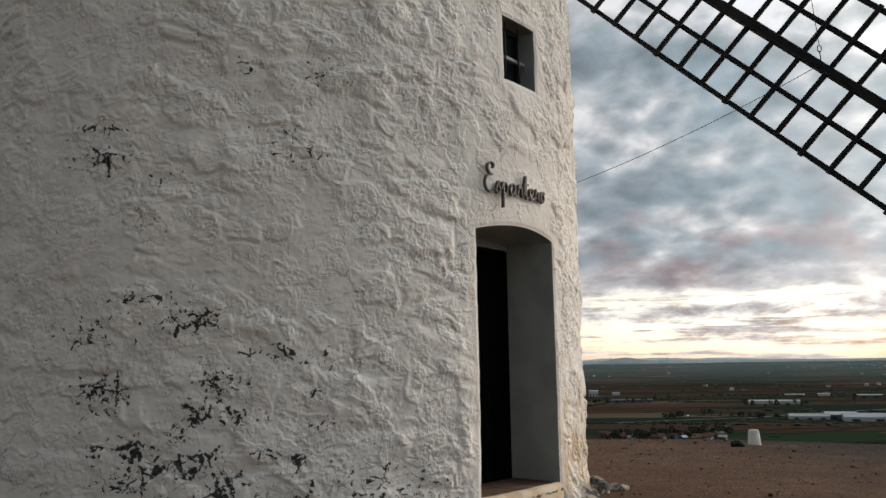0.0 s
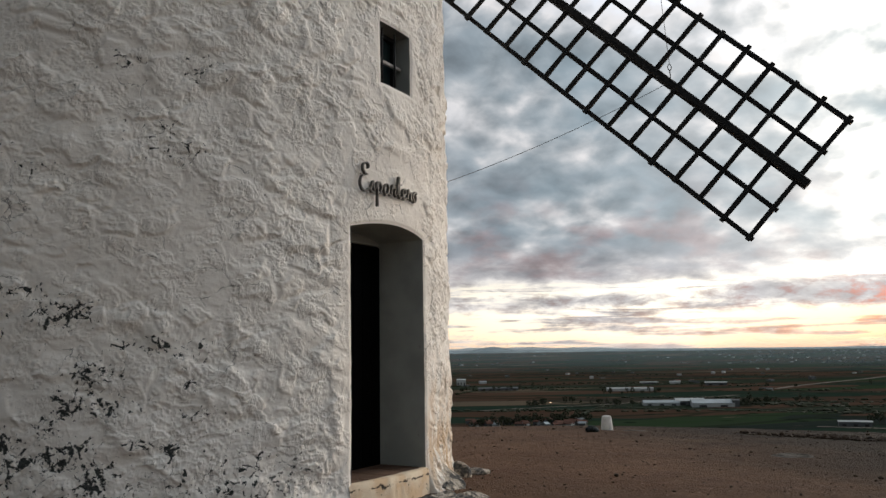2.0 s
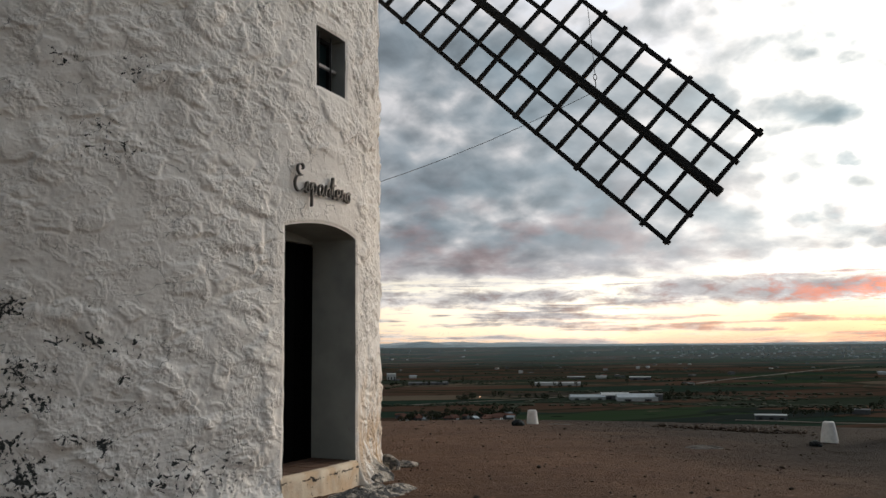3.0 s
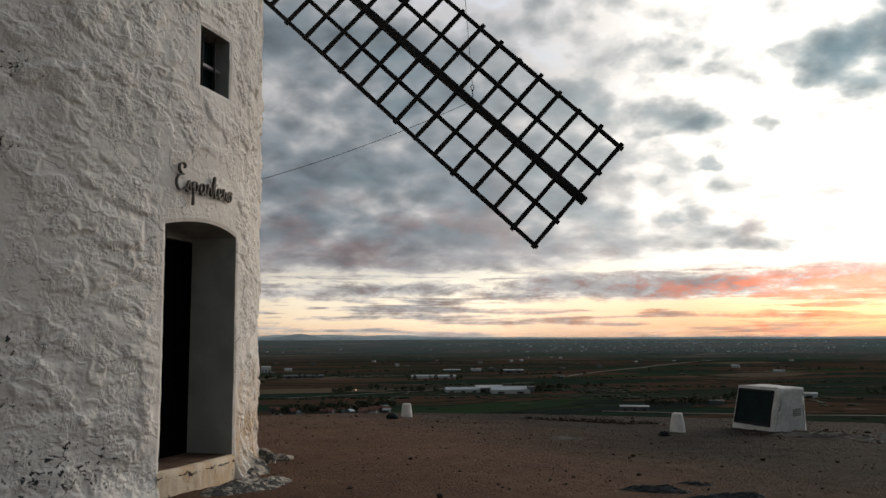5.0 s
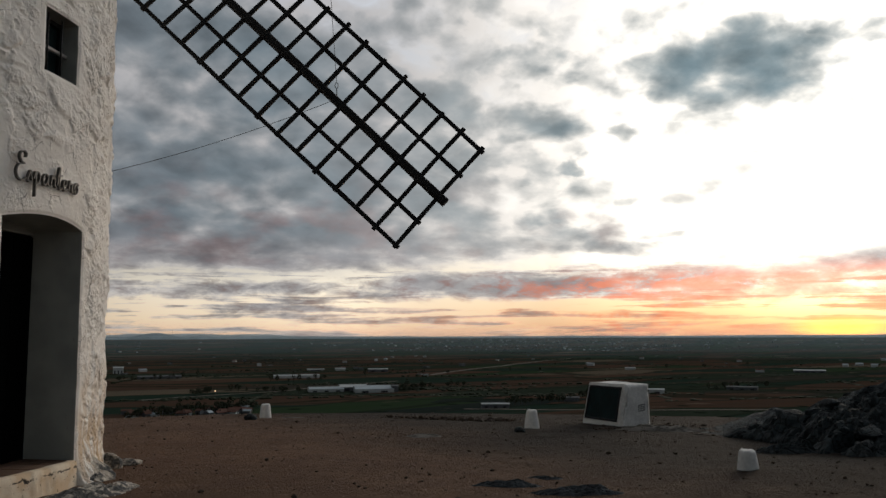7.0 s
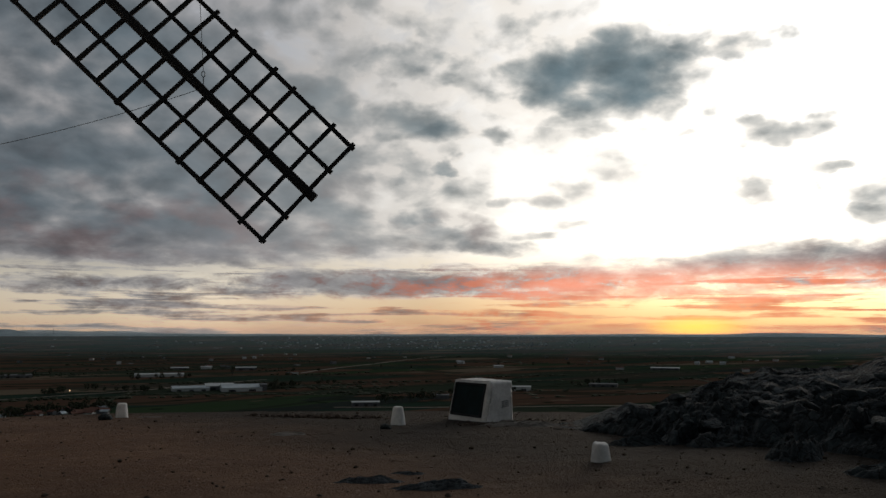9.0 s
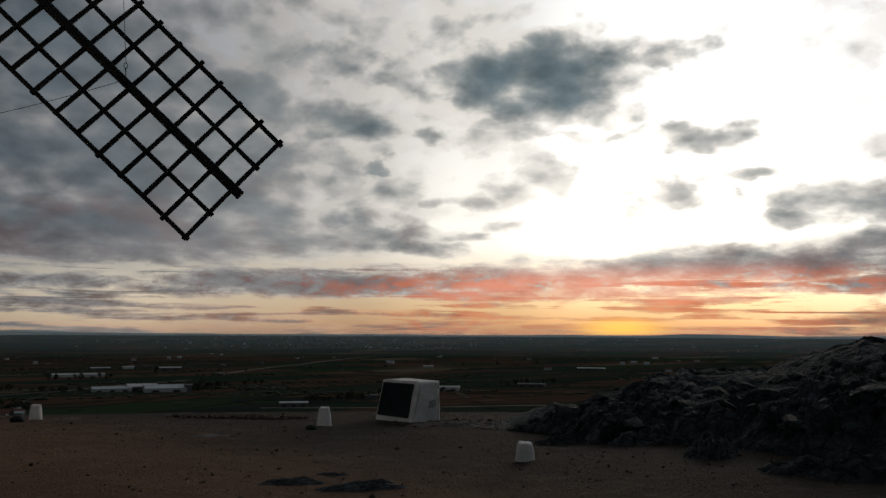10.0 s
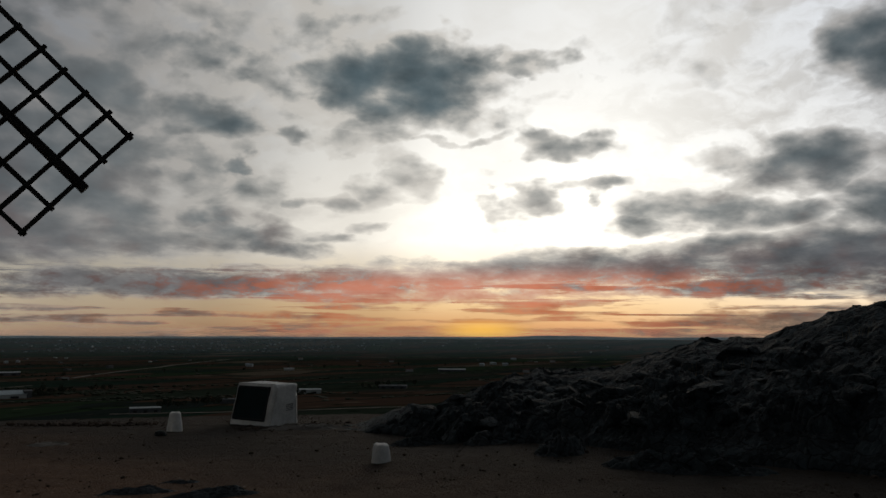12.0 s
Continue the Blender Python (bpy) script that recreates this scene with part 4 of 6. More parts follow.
def reveal(name, outline, deep, mid_phi, mat, label):
    """The faces of an opening, from the wall's edge inwards along one direction."""
    w = math.radians(mid_phi)
    inward = Vector((-math.sin(w), math.cos(w), 0))
    bm = bmesh.new()
    rings = []
    for t, lift in ((0.0, 0.0), (0.03, 0.0), (0.5, 0.0), (1.0, 0.0)):
        ring = []
        for phi, z in outline:
            p = on_wall(phi, z, -0.012) + inward * 0.0
            # depth is counted from the opening's flat back
            back = (p - on_wall(mid_phi, z)).dot(inward)
            ring.append(bm.verts.new(p + inward * (t * (deep - back))))
        rings.append(ring)
    n = len(outline)
    for a, b in zip(rings, rings[1:]):
        for i in range(n):
            bm.faces.new((a[i], a[(i + 1) % n], b[(i + 1) % n], b[i]))
    return part(name, bm, mat, windmill, label)


arch = [(DOOR_MID + u * (DOOR_PHI[1] - DOOR_PHI[0]) / 2, float(door_edge(u))) for u in np.linspace(1, -1, 17)]
door_outline = [(DOOR_PHI[0], SILL_Z), (DOOR_PHI[1], SILL_Z)] + arch
reveal("door_reveal", door_outline, DOOR_DEEP, DOOR_MID, SHADED_REVEAL, "smooth plastered door recess, coloured darker for its shade")
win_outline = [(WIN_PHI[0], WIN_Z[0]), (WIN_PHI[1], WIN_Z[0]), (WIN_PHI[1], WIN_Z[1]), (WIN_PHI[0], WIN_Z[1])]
reveal("window_reveal", win_outline, WIN_DEEP, sum(WIN_PHI) / 2, SHADED_REVEAL, "smooth plastered window recess")


def facing(phi, z, deep):
    """A frame on the opening's back: x along the wall to the right, y inwards, z up."""
    w = math.radians(phi)
    m = Matrix(((math.cos(w), -math.sin(w), 0), (math.sin(w), math.cos(w), 0), (0, 0, 1))).to_4x4()
    p = on_wall(phi, z)
    return Matrix.Translation(p + Vector((-math.sin(w), math.cos(w), 0)) * deep) @ m


DF = facing(DOOR_MID, 0.0, DOOR_DEEP)
LEAF_TOP = 2.295
door = part("door", box((1.13, 0.05, LEAF_TOP - SILL_Z - 0.01), DF @ Matrix.Translation((0, 0.045, (LEAF_TOP + SILL_Z) / 2)), 0.004), DOOR_PAINT, windmill, "closed black-painted plank door")
for i in range(8):
    part("plank", box((0.136, 0.022, LEAF_TOP - SILL_Z - 0.03), DF @ Matrix.Translation((-0.490 + 0.140 * i, 0.010, (LEAF_TOP + SILL_Z) / 2)), 0.005), DOOR_PAINT, door)
part("strap_hinge", box((0.50, 0.010, 0.045), DF @ Matrix.Translation((-0.26, -0.006, 0.75)), 0.003), DOOR_PAINT, door)
part("strap_hinge", box((0.50, 0.010, 0.045), DF @ Matrix.Translation((-0.26, -0.006, 1.95)), 0.003), DOOR_PAINT, door)
part("lock_plate", box((0.07, 0.010, 0.13), DF @ Matrix.Translation((0.42, -0.006, 1.25)), 0.003), DOOR_PAINT, door)
part("lintel", box((1.20, 0.10, CROWN_Z - LEAF_TOP + 0.06), DF @ Matrix.Translation((0, 0.05, (CROWN_Z + LEAF_TOP) / 2 + 0.03)), 0.006), SHADED_REVEAL, windmill, "plastered lintel over the door")
# clay tile floor of the recess and the cream step below it
for row in range(3):
    for i in range(4):
        w = 0.286
        part("floor_tile", box((w - 0.008, (0.172, 0.172, 0.118)[row], 0.03), DF @ Matrix.Translation((-0.429 + w * i, (-0.09, -0.27, -0.423)[row], SILL_Z + 0.004 + 0.004 * hash01(np.array([i]), np.array([row]), 4)[0])), 0.005), CLAY, windmill)


def build_step():
    """The low plastered face under the door, ragged along its upper edge."""
    bm = bmesh.new()
    cols = 70
    grid = []
    for i in range(cols + 1):
        phi = DOOR_PHI[0] - 0.6 + (DOOR_PHI[1] - DOOR_PHI[0] + 1.0) * i / cols
        col = []
        for j, (z, out) in enumerate(((SILL_Z + 0.016, -0.12), (SILL_Z + 0.024, -0.016), (SILL_Z + 0.008, 0.006), (0.15, 0.012), (0.08, 0.014), (0.01, 0.020), (-0.12, 0.030), (-0.3, 0.040))):
            a = np.array([R0 * math.radians(phi)])
            rag = float(fbm(a * 14, np.array([j * 0.7]), 4, 0.6, 131)[0]) - 0.5
            col.append(bm.verts.new(on_wall(phi, z + (0.02 * rag if j in (1, 2) else 0), out + 0.022 * rag)))
        grid.append(col)
    for a, b in zip(grid, grid[1:]):
        for j in range(7):
            bm.faces.new((a[j], b[j], b[j + 1], a[j + 1]))
    return part("door_step", bm, DOORSTEP, windmill, "stained cream plaster doorstep", smooth=True)


build_step()

WF = facing(sum(WIN_PHI) / 2, 0.0, WIN_DEEP)
WZ = sum(WIN_Z) / 2
window = part("window", box((0.50, 0.03, 0.62), WF @ Matrix.Translation((0, 0.05, WZ)), 0.003), PANEL, windmill, "small dark window with iron bars")
for x, wd in ((-0.215, 0.05), (0.215, 0.05), (0.0, 0.035)):
    part("window_frame", box((wd, 0.04, 0.60), WF @ Matrix.Translation((x, 0.02, WZ)), 0.004), PANEL_EDGE, window)
for z in (WIN_Z[0] + 0.02, WIN_Z[1] - 0.02):
    part("window_frame", box((0.47, 0.04, 0.05), WF @ Matrix.Translation((0, 0.022, z)), 0.004), PANEL_EDGE, window)
part("cross_bar", box((0.47, 0.03, 0.032), WF @ Matrix.Translation((0, -0.045, WZ - 0.02)), 0.006), PALE_BAR, window, "pale iron cross bar")
for x in (-0.11, 0.10):
    tube_mesh("window_bar", [WF @ Vector((x, -0.075, WIN_Z[0] + 0.0)), WF @ Vector((x, -0.075, WIN_Z[1]))], 0.009, DARK_IRON, window)

# cap and shaft over the tower
cap = bmesh.new()
bmesh.ops.create_cone(cap, cap_ends=True, segments=48, radius1=2.46, radius2=0.12, depth=1.7, matrix=Matrix.Translation((AX, AY, TOP + 0.84)))
part("cap", cap, SLATE, windmill, "dark conical cap")

# ---- the sail: a stock with cross bars and laths ----
SAIL_TIP = Vector((4.847, 8.434, 2.962))
ALONG = Vector((-0.2006, 0.1144, 0.2205))        # from bar to bar towards the hub
ACROSS = Vector((0.4977, -0.1443, 0.5858))       # from the stock to the upper lath
BACK = ALONG.cross(ACROSS).normalized()
BARS = 17
sail = new("sail")
sail.parent = windmill
tagged(sail, "dark tarred timber lattice sail")


def beam(name, a, b, w, h, side, mat, parent, wobble=0.0, seed=0):
    """A squared timber from a to b with chamfered edges, side along its width; slightly bent and worn."""
    a, b = Vector(a), Vector(b)
    t = (b - a).normalized()
    s = (side - t * side.dot(t)).normalized()
    u = t.cross(s)
    n = max(2, int((b - a).length / 0.12))
    prof = [(-w / 2, -h / 2 + h * 0.16), (-w / 2 + w * 0.16, -h / 2), (w / 2 - w * 0.16, -h / 2), (w / 2, -h / 2 + h * 0.16), (w / 2, h / 2 - h * 0.16), (w / 2 - w * 0.16, h / 2), (-w / 2 + w * 0.16, h / 2), (-w / 2, h / 2 - h * 0.16)]
    rnd = random.Random(seed)
    p1, p2 = rnd.random() * 9, rnd.random() * 9
    verts, faces, uvs = [], [], []
    for i in range(n + 1):
        f = i / n
        c = a.lerp(b, f) + s * wobble * math.sin(p1 + 5 * f) + u * wobble * math.sin(p2 + 4 * f)
        k_ = 1 + 0.06 * math.sin(p2 + 17 * f)
        for x, y in prof:
            verts.append(c + s * x * k_ + u * y * k_)
            uvs.append(((b - a).length * f, (x + y) + p1))
    for i in range(n):
        for j in range(8):
            q = (j + 1) % 8
            faces.append((i * 8 + j, i * 8 + q, i * 8 + 8 + q, i * 8 + 8 + j))
    faces += [tuple(range(8))[::-1], tuple(n * 8 + j for j in range(8))]
    ob = mesh_object(name, verts, faces, mat, parent)
    uv = ob.data.uv_layers.new(name="grain")
    for l in ob.data.loops:
        uv.data[l.index].uv = uvs[l.vertex_index]
    return ob


hub = SAIL_TIP + ALONG * 21.0
beam("stock", SAIL_TIP - ALONG * 0.35, hub + ALONG * 0.8, 0.092, 0.11, ACROSS, OLD_WOOD, sail, 0.006, 1)
for i in range(BARS):
    c = SAIL_TIP + ALONG * i
    hang = 0.05 + 0.02 * math.sin(i * 2.1)
    beam("cross_bar", c - ACROSS * (0.98 + hang), c + ACROSS * (1.0 + hang), 0.050, 0.045, ALONG, OLD_WOOD, sail, 0.004, 10 + i)
for s_ in (-0.98, -0.49, 0.5, 1.0):
    off = ACROSS * s_ + BACK * 0.04
    beam("lath", SAIL_TIP + off - ALONG * 0.14, SAIL_TIP + off + ALONG * (BARS - 0.6), 0.050, 0.04, ACROSS, OLD_WOOD, sail, 0.007, 60 + int(s_ * 10))
beam("windshaft", hub, Vector((AX, AY, TOP + 0.45)), 0.36, 0.42, ALONG, OLD_WOOD, windmill, 0.0, 5)


# ---- things on the terrace ----
def bollard(name, x, y, height, r_low, r_high, seed, label, broken=False):
    """A squat whitewashed stub, tapering, with a rounded worn top."""
    z0 = rest(x, y) - 0.05
    top = z0 + 0.05 + height
    prof = [(r_low * 1.03, z0), (r_low * 1.01, z0 + 0.05), (r_low * 0.96, z0 + 0.09), (r_low * 0.62 + r_high * 0.38, z0 + 0.05 + 0.45 * height), (r_high * 1.02, top - 0.03), (r_high * 0.95, top - 0.008), (r_high * 0.80, top + 0.004), (r_high * 0.35, top + (0.002 if not broken else -0.012))]
    n = 28
    verts, faces = [], []
    for i, (r, z) in enumerate(prof):
        for j in range(n):
            w = 2 * math.pi * j / n
            k_ = float(fbm(np.array([math.cos(w) * 1.7 + seed]), np.array([math.sin(w) * 1.7 + z * 5]), 4, 0.55, seed)[0]) - 0.5
            rr = r * (1 + (0.12 if broken else 0.08) * k_)
            verts.append((x + rr * math.cos(w), y + rr * math.sin(w), z + ((0.035 if broken else 0.014) * k_ if i > 3 else 0)))
    for i in range(len(prof) - 1):
        for j in range(n):
            q = (j + 1) % n
            faces.append((i * n + j, i * n + q, (i + 1) * n + q, (i + 1) * n + j))
    faces.append(tuple((len(prof) - 1) * n + j for j in range(n)))
    return tagged(mesh_object(name, verts, faces, WHITE_STONE, smooth=True), label, "bollard", "bollards round the terrace")


bollard("bollard", 5.22, 16.32, 0.265, 0.115, 0.088, 2, "whitewashed tapered stone bollard at the terrace edge")
bollard("bollard", 7.80, 10.84, 0.285, 0.118, 0.080, 3, "whitewashed tapered stone bollard near the information block")
bollard("bollard", 6.78, 5.74, 0.185, 0.102, 0.080, 4, "short broken-topped whitewashed bollard before the rocks", True)


# the information block: a lectern of whitewashed masonry with a dark panel on its sloping front
def block_bm():
    bm = bmesh.new()
    x0, x1, xt, y0, y1, zt = 9.20, 9.91, 9.40, 10.45, 11.43, 0.545
    zb = -0.28
    ny, nz = 14, 12

    def face(fn, nu, nv):
        g = [[bm.verts.new(fn(i / nu, j / nv)) for j in range(nv + 1)] for i in range(nu + 1)]
        for i in range(nu):
            for j in range(nv):
                bm.faces.new((g[i][j], g[i + 1][j], g[i + 1][j + 1], g[i][j + 1]))

    def front(v):
        return x0 + (xt - x0) * v
    face(lambda u, v: (front(v), y0 + (y1 - y0) * u, zb + (zt - zb) * v), ny, nz)
    face(lambda u, v: (x1 - 0.03 * v, y0 + (y1 - y0) * u, zb + (zt - zb) * v), ny, nz)
    face(lambda u, v: (front(v) + (x1 - 0.03 * v - front(v)) * u, y0, zb + (zt - zb) * v), ny, nz)
    face(lambda u, v: (front(v) + (x1 - 0.03 * v - front(v)) * u, y1, zb + (zt - zb) * v), ny, nz)
    face(lambda u, v: (xt + (x1 - 0.03 - xt) * u, y0 + (y1 - y0) * v, zt), ny, nz)
    bmesh.ops.remove_doubles(bm, verts=bm.verts, dist=0.001)
    bmesh.ops.recalc_face_normals(bm, faces=bm.faces)
    sharp = [e for e in bm.edges if len(e.link_faces) == 2 and e.calc_face_angle(0) > 0.6]
    bmesh.ops.bevel(bm, geom=sharp, offset=0.055, segments=3, affect="EDGES", profile=0.5)
    for v in bm.verts:
        c = v.co
        k_ = fbm(np.array([c.x * 4 + c.z * 3]), np.array([c.y * 4 + c.z * 5]), 4, 0.55, 7)[0] - 0.5
        v.co += Vector((0.5, 0.6, 0.35)) * 0.055 * k_
    return bm


info = thing("information_block", "whitewashed lectern-shaped masonry block with a dark sign panel", "information board")
part("masonry", block_bm(), WHITE_STONE, info, smooth=True)
slope = math.atan2(0.20 * (0.545 + 0.28) / (0.545 + 0.28), 0.825)
PM = Matrix.Translation((9.326, 10.955, 0.222)) @ Matrix.Rotation(slope, 4, "Y")
panel = part("panel", box((0.03, 0.78, 0.52), PM, 0.004), PANEL, info, "dark glossy sign panel")
for y in (-0.385, 0.385):
    part("panel_frame", box((0.046, 0.035, 0.55), PM @ Matrix.Translation((-0.006, y, 0)), 0.006), PANEL_EDGE, panel)
for z in (-0.265, 0.265):
    part("panel_frame", box((0.046, 0.80, 0.035), PM @ Matrix.Translation((-0.006, 0, z)), 0.006), PANEL_EDGE, panel)
# rows of letters too small to read, as bars
for row in range(4):
    for i in range(5):
        part("text_bar", box((0.017, 0.010, 0.015), Matrix.Translation((9.63 + 0.031 * i, 10.437, 0.205 - 0.030 * row + 0.004 * i)), 0.002), SLATE, info)


# ---- rocks ----
def crest(heading):
    """How steeply one looks up or down at the outcrop's crest, in degrees, round the compass."""
    return np.interp(heading, [44, 45, 46.7, 48.6, 49.7, 51.4, 53, 54.3, 56.2, 58.5, 60, 63.4, 65.6, 67.4, 68.9, 71, 72.7, 74.4, 76, 77.3, 79.2, 90, 112],
                     [-6.5, -6.1, -5.7, -5.0, -4.7, -4.6, -4.0, -3.5, -2.75, -2.25, -2.2, -2.0, -1.25, -0.7, -0.2, -0.1, 0.0, 0.6, 1.15, 1.65, 2.05, 3.0, 3.2])


def build_outcrop():
    """A long hummock of living rock: a rounded nose, then a stony slope that climbs away to the skyline."""
    hs = np.radians(np.arange(44, 112, 0.2))
    ds = np.concatenate([np.arange(7.4, 15.0, 0.042), np.arange(15.1, 23, 0.35)])
    H, D = np.meshgrid(hs, ds)
    hd = np.degrees(H)
    x, y = 0.33 + D * np.sin(H), -0.11 + D * np.cos(H)
    foot = np.interp(hd, [44, 47, 49, 50.5, 52, 54.5, 57, 60, 64, 70, 80, 112], [12.6, 12.2, 11.8, 11.2, 10.3, 9.6, 9.8, 9.6, 9.0, 8.4, 8.0, 7.8])
    foot = foot + 0.5 * (fbm(x * 1.1, y * 1.1, 3, 0.5, 201) - 0.5)
    top = np.interp(hd, [44, 48, 52, 56, 62, 70, 80, 112], [13.0, 12.8, 12.2, 13.0, 13.6, 13.2, 12.4, 12.2])
    t = np.clip((D - foot) / (top - foot), 0, 1)
    ground = ground_z(x, y)
    rise = np.maximum(1.33 + np.tan(np.radians(crest(hd))) * top - ground - 0.06, 0.05)
    nose = step(58, 55, hd) * step(49, 52, hd)
    ramp = (1 - nose) * (0.16 * step(0, 0.25, t) + 0.84 * t) + nose * (0.30 * step(0, 0.45, t) + 0.70 * step(0.0, 1.0, t))
    wx, wy = x + 0.35 * (fbm(x * 1.4, y * 1.4, 3, 0.5, 205) - 0.5), y + 0.35 * (fbm(x * 1.4 + 9, y * 1.4, 3, 0.5, 206) - 0.5)
    a1, a2, own = cells(wx * 0.95, wy * 1.25, 211)
    b1, b2, own2 = cells(wx * 2.3 + 3, wy * 2.9, 213)
    c1, c2, own3 = cells(wx * 5.2, wy * 6.4 + 2, 215)
    lumps = 0.16 * (0.55 - a1) * (0.4 + own) + 0.10 * (0.55 - b1) * (0.3 + own2) + 0.06 * (0.5 - c1) * (0.3 + own3)
    lumps = lumps - 0.05 * step(0.08, 0.0, a2 - a1) - 0.03 * step(0.10, 0.0, b2 - b1)
    lumps = lumps + 0.10 * (fbm(x * 2.2, y * 2.2, 3, 0.5, 219) - 0.5) + 0.05 * (fbm(x * 11, y * 11, 3, 0.6, 223) - 0.5)
    lean1, gap1, own4 = facets(wx * 1.7, wy * 2.6, 229, 2.2)
    lean2, gap2, own5 = facets(wx * 4.2, wy * 5.6, 231, 2.2)
    lean3, gap3, own6 = facets(wx * 8.5, wy * 11.0, 233, 2.0)
    lumps = lumps + 0.20 * lean1 + 0.10 * own4 * step(0.0, 0.10, gap1) + 0.11 * lean2 + 0.06 * own5 * step(0.0, 0.12, gap2) + 0.055 * lean3 + 0.025 * own6
    stony = 0.45 + 0.55 * np.maximum(nose, step(0.46, 0.58, fbm(x * 0.8, y * 0.8, 3, 0.5, 227)))
    calm = 0.35 + 0.65 * step(0.10, 0.55, rise) + 0.10 * step(0.75, 1.2, rise)
    z = ground + rise * ramp + lumps * stony * calm * step(0.0, 0.16, t) * (1 - 0.62 * step(0.45, 0.95, t)) * (1 - 0.45 * step(66, 74, hd) * step(0.3, 0.7, t))
    z = z - 0.22 * step(0.05, 0.0, t)
    back_ = np.clip(D - top - 0.6, 0, None)
    z = z - 0.06 * back_ ** 2 * step(100, 66, hd)
    z = np.where(D > top + 1.0, np.maximum(z, ground - 1.0), z)
    # hold the crest to its line, but keep it ragged
    for turn_ in range(3):
        line = np.degrees(np.arctan((z - 1.33) / D))[D[:, 0] > 9.0].max(0)
        line = np.convolve(np.pad(line, 5, mode="edge"), np.ones(11) / 11, mode="valid")
        z = z - np.maximum(D, 9) * np.tan(np.radians(line - crest(np.degrees(hs)) - 0.06)) * step(0.0, 0.30, t)
    n = len(hs)
    I, J = np.meshgrid(np.arange(len(ds) - 1), np.arange(n - 1), indexing="ij")
    b = (I * n + J).ravel()
    f = np.stack([b, b + n, b + n + 1, b + 1], -1)
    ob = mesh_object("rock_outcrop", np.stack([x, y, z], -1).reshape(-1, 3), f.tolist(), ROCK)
    return tagged(ob, "rugged grey quartzite outcrop with lichen rising from the terrace", "rock")


outcrop = build_outcrop()


def rock(name, x, y, size, seed, label, mat=None, sink=0.35, turn=0.0, group="", category="rock", detail=3, parent=None, base=None):
    """A broken stone: a cut and roughened lump, partly sunk."""
    bm = bmesh.new()
    bmesh.ops.create_icosphere(bm, subdivisions=detail, radius=1.0)
    rnd = random.Random(seed)
    cuts = []
    for i in range(7 if parent is None else 11):
        v = Vector((rnd.gauss(0, 1), rnd.gauss(0, 1), rnd.gauss(0, 1))).normalized()
        cuts.append((v, 0.62 + 0.25 * rnd.random() if parent is None else 0.42 + 0.3 * rnd.random()))
    for v in bm.verts:
        c = v.co.copy()
        for nrm, lim in cuts:
            over = c.dot(nrm) - lim
            if over > 0:
                c -= nrm * over * 0.92
        k_ = noise.fractal(c * 2.2 + Vector((seed * 3.1, 0, 0)), 0.7, 2.1, 4)
        v.co = c * (1 + (0.10 if parent is None else 0.05) * k_)
    m = Matrix.Rotation(turn, 4, "Z") @ Matrix.Diagonal((*size, 1))
    bmesh.ops.transform(bm, matrix=Matrix.Translation((x, y, (rest(x, y) if base is None else base) + size[2] * (1 - 2 * sink) * 0.75)) @ m, verts=bm.verts)
    if parent is not None:
        return part(name, bm, mat or ROCK, parent)
    ob = part(name, bm, mat or ROCK)
    return tagged(ob, label, category, group)


# broken slabs that stand out of the outcrop, all leaning one way
bpy.context.view_layer.update()
rnd = random.Random(31)
for i in range(280):
    hd, r_ = radians(51 + 33 * rnd.random()), 9.3 + 3.6 * rnd.random()
    x, y = r_ * math.sin(hd), r_ * math.cos(hd)
    hit = scene.ray_cast(bpy.context.evaluated_depsgraph_get(), Vector((x, y, 6)), Vector((0, 0, -1)))
    if hit[0] and rest(x, y) + 0.22 < hit[1].z < 1.15:
        s_ = 0.05 + 0.17 * rnd.random() ** 1.8
        rock("slab", x, y, (s_ * 1.5, s_ * 0.9, s_ * 0.62), 200 + i, "", None, 0.46, 0.9 + rnd.gauss(0, 0.5), parent=outcrop, base=hit[1].z - 0.02, detail=2)


rock("foot_boulder", 1.44, 9.45, (0.13, 0.22, 0.14), 11, "limewash-splashed stone at the foot of the mill", SPLASHED, 0.42, 0.4)
rock("foot_boulder", 1.17, 8.74, (0.24, 0.36, 0.19), 12, "whitewash-splashed bedrock swelling from the mill's corner", SPLASHED, 0.36, 0.2, detail=4)
rock("rock", 1.68, 9.62, (0.15, 0.11, 0.06), 14, "low grey stone beside the mill's foot", SPLASHED, 0.4, 0.2)
rock("rock", 4.75, 15.7, (0.13, 0.12, 0.085), 19, "dark loose stone beside a bollard", None, 0.25)
rock("rock", 7.24, 10.32, (0.10, 0.08, 0.06), 20, "dark loose stone before a bollard", None, 0.25)


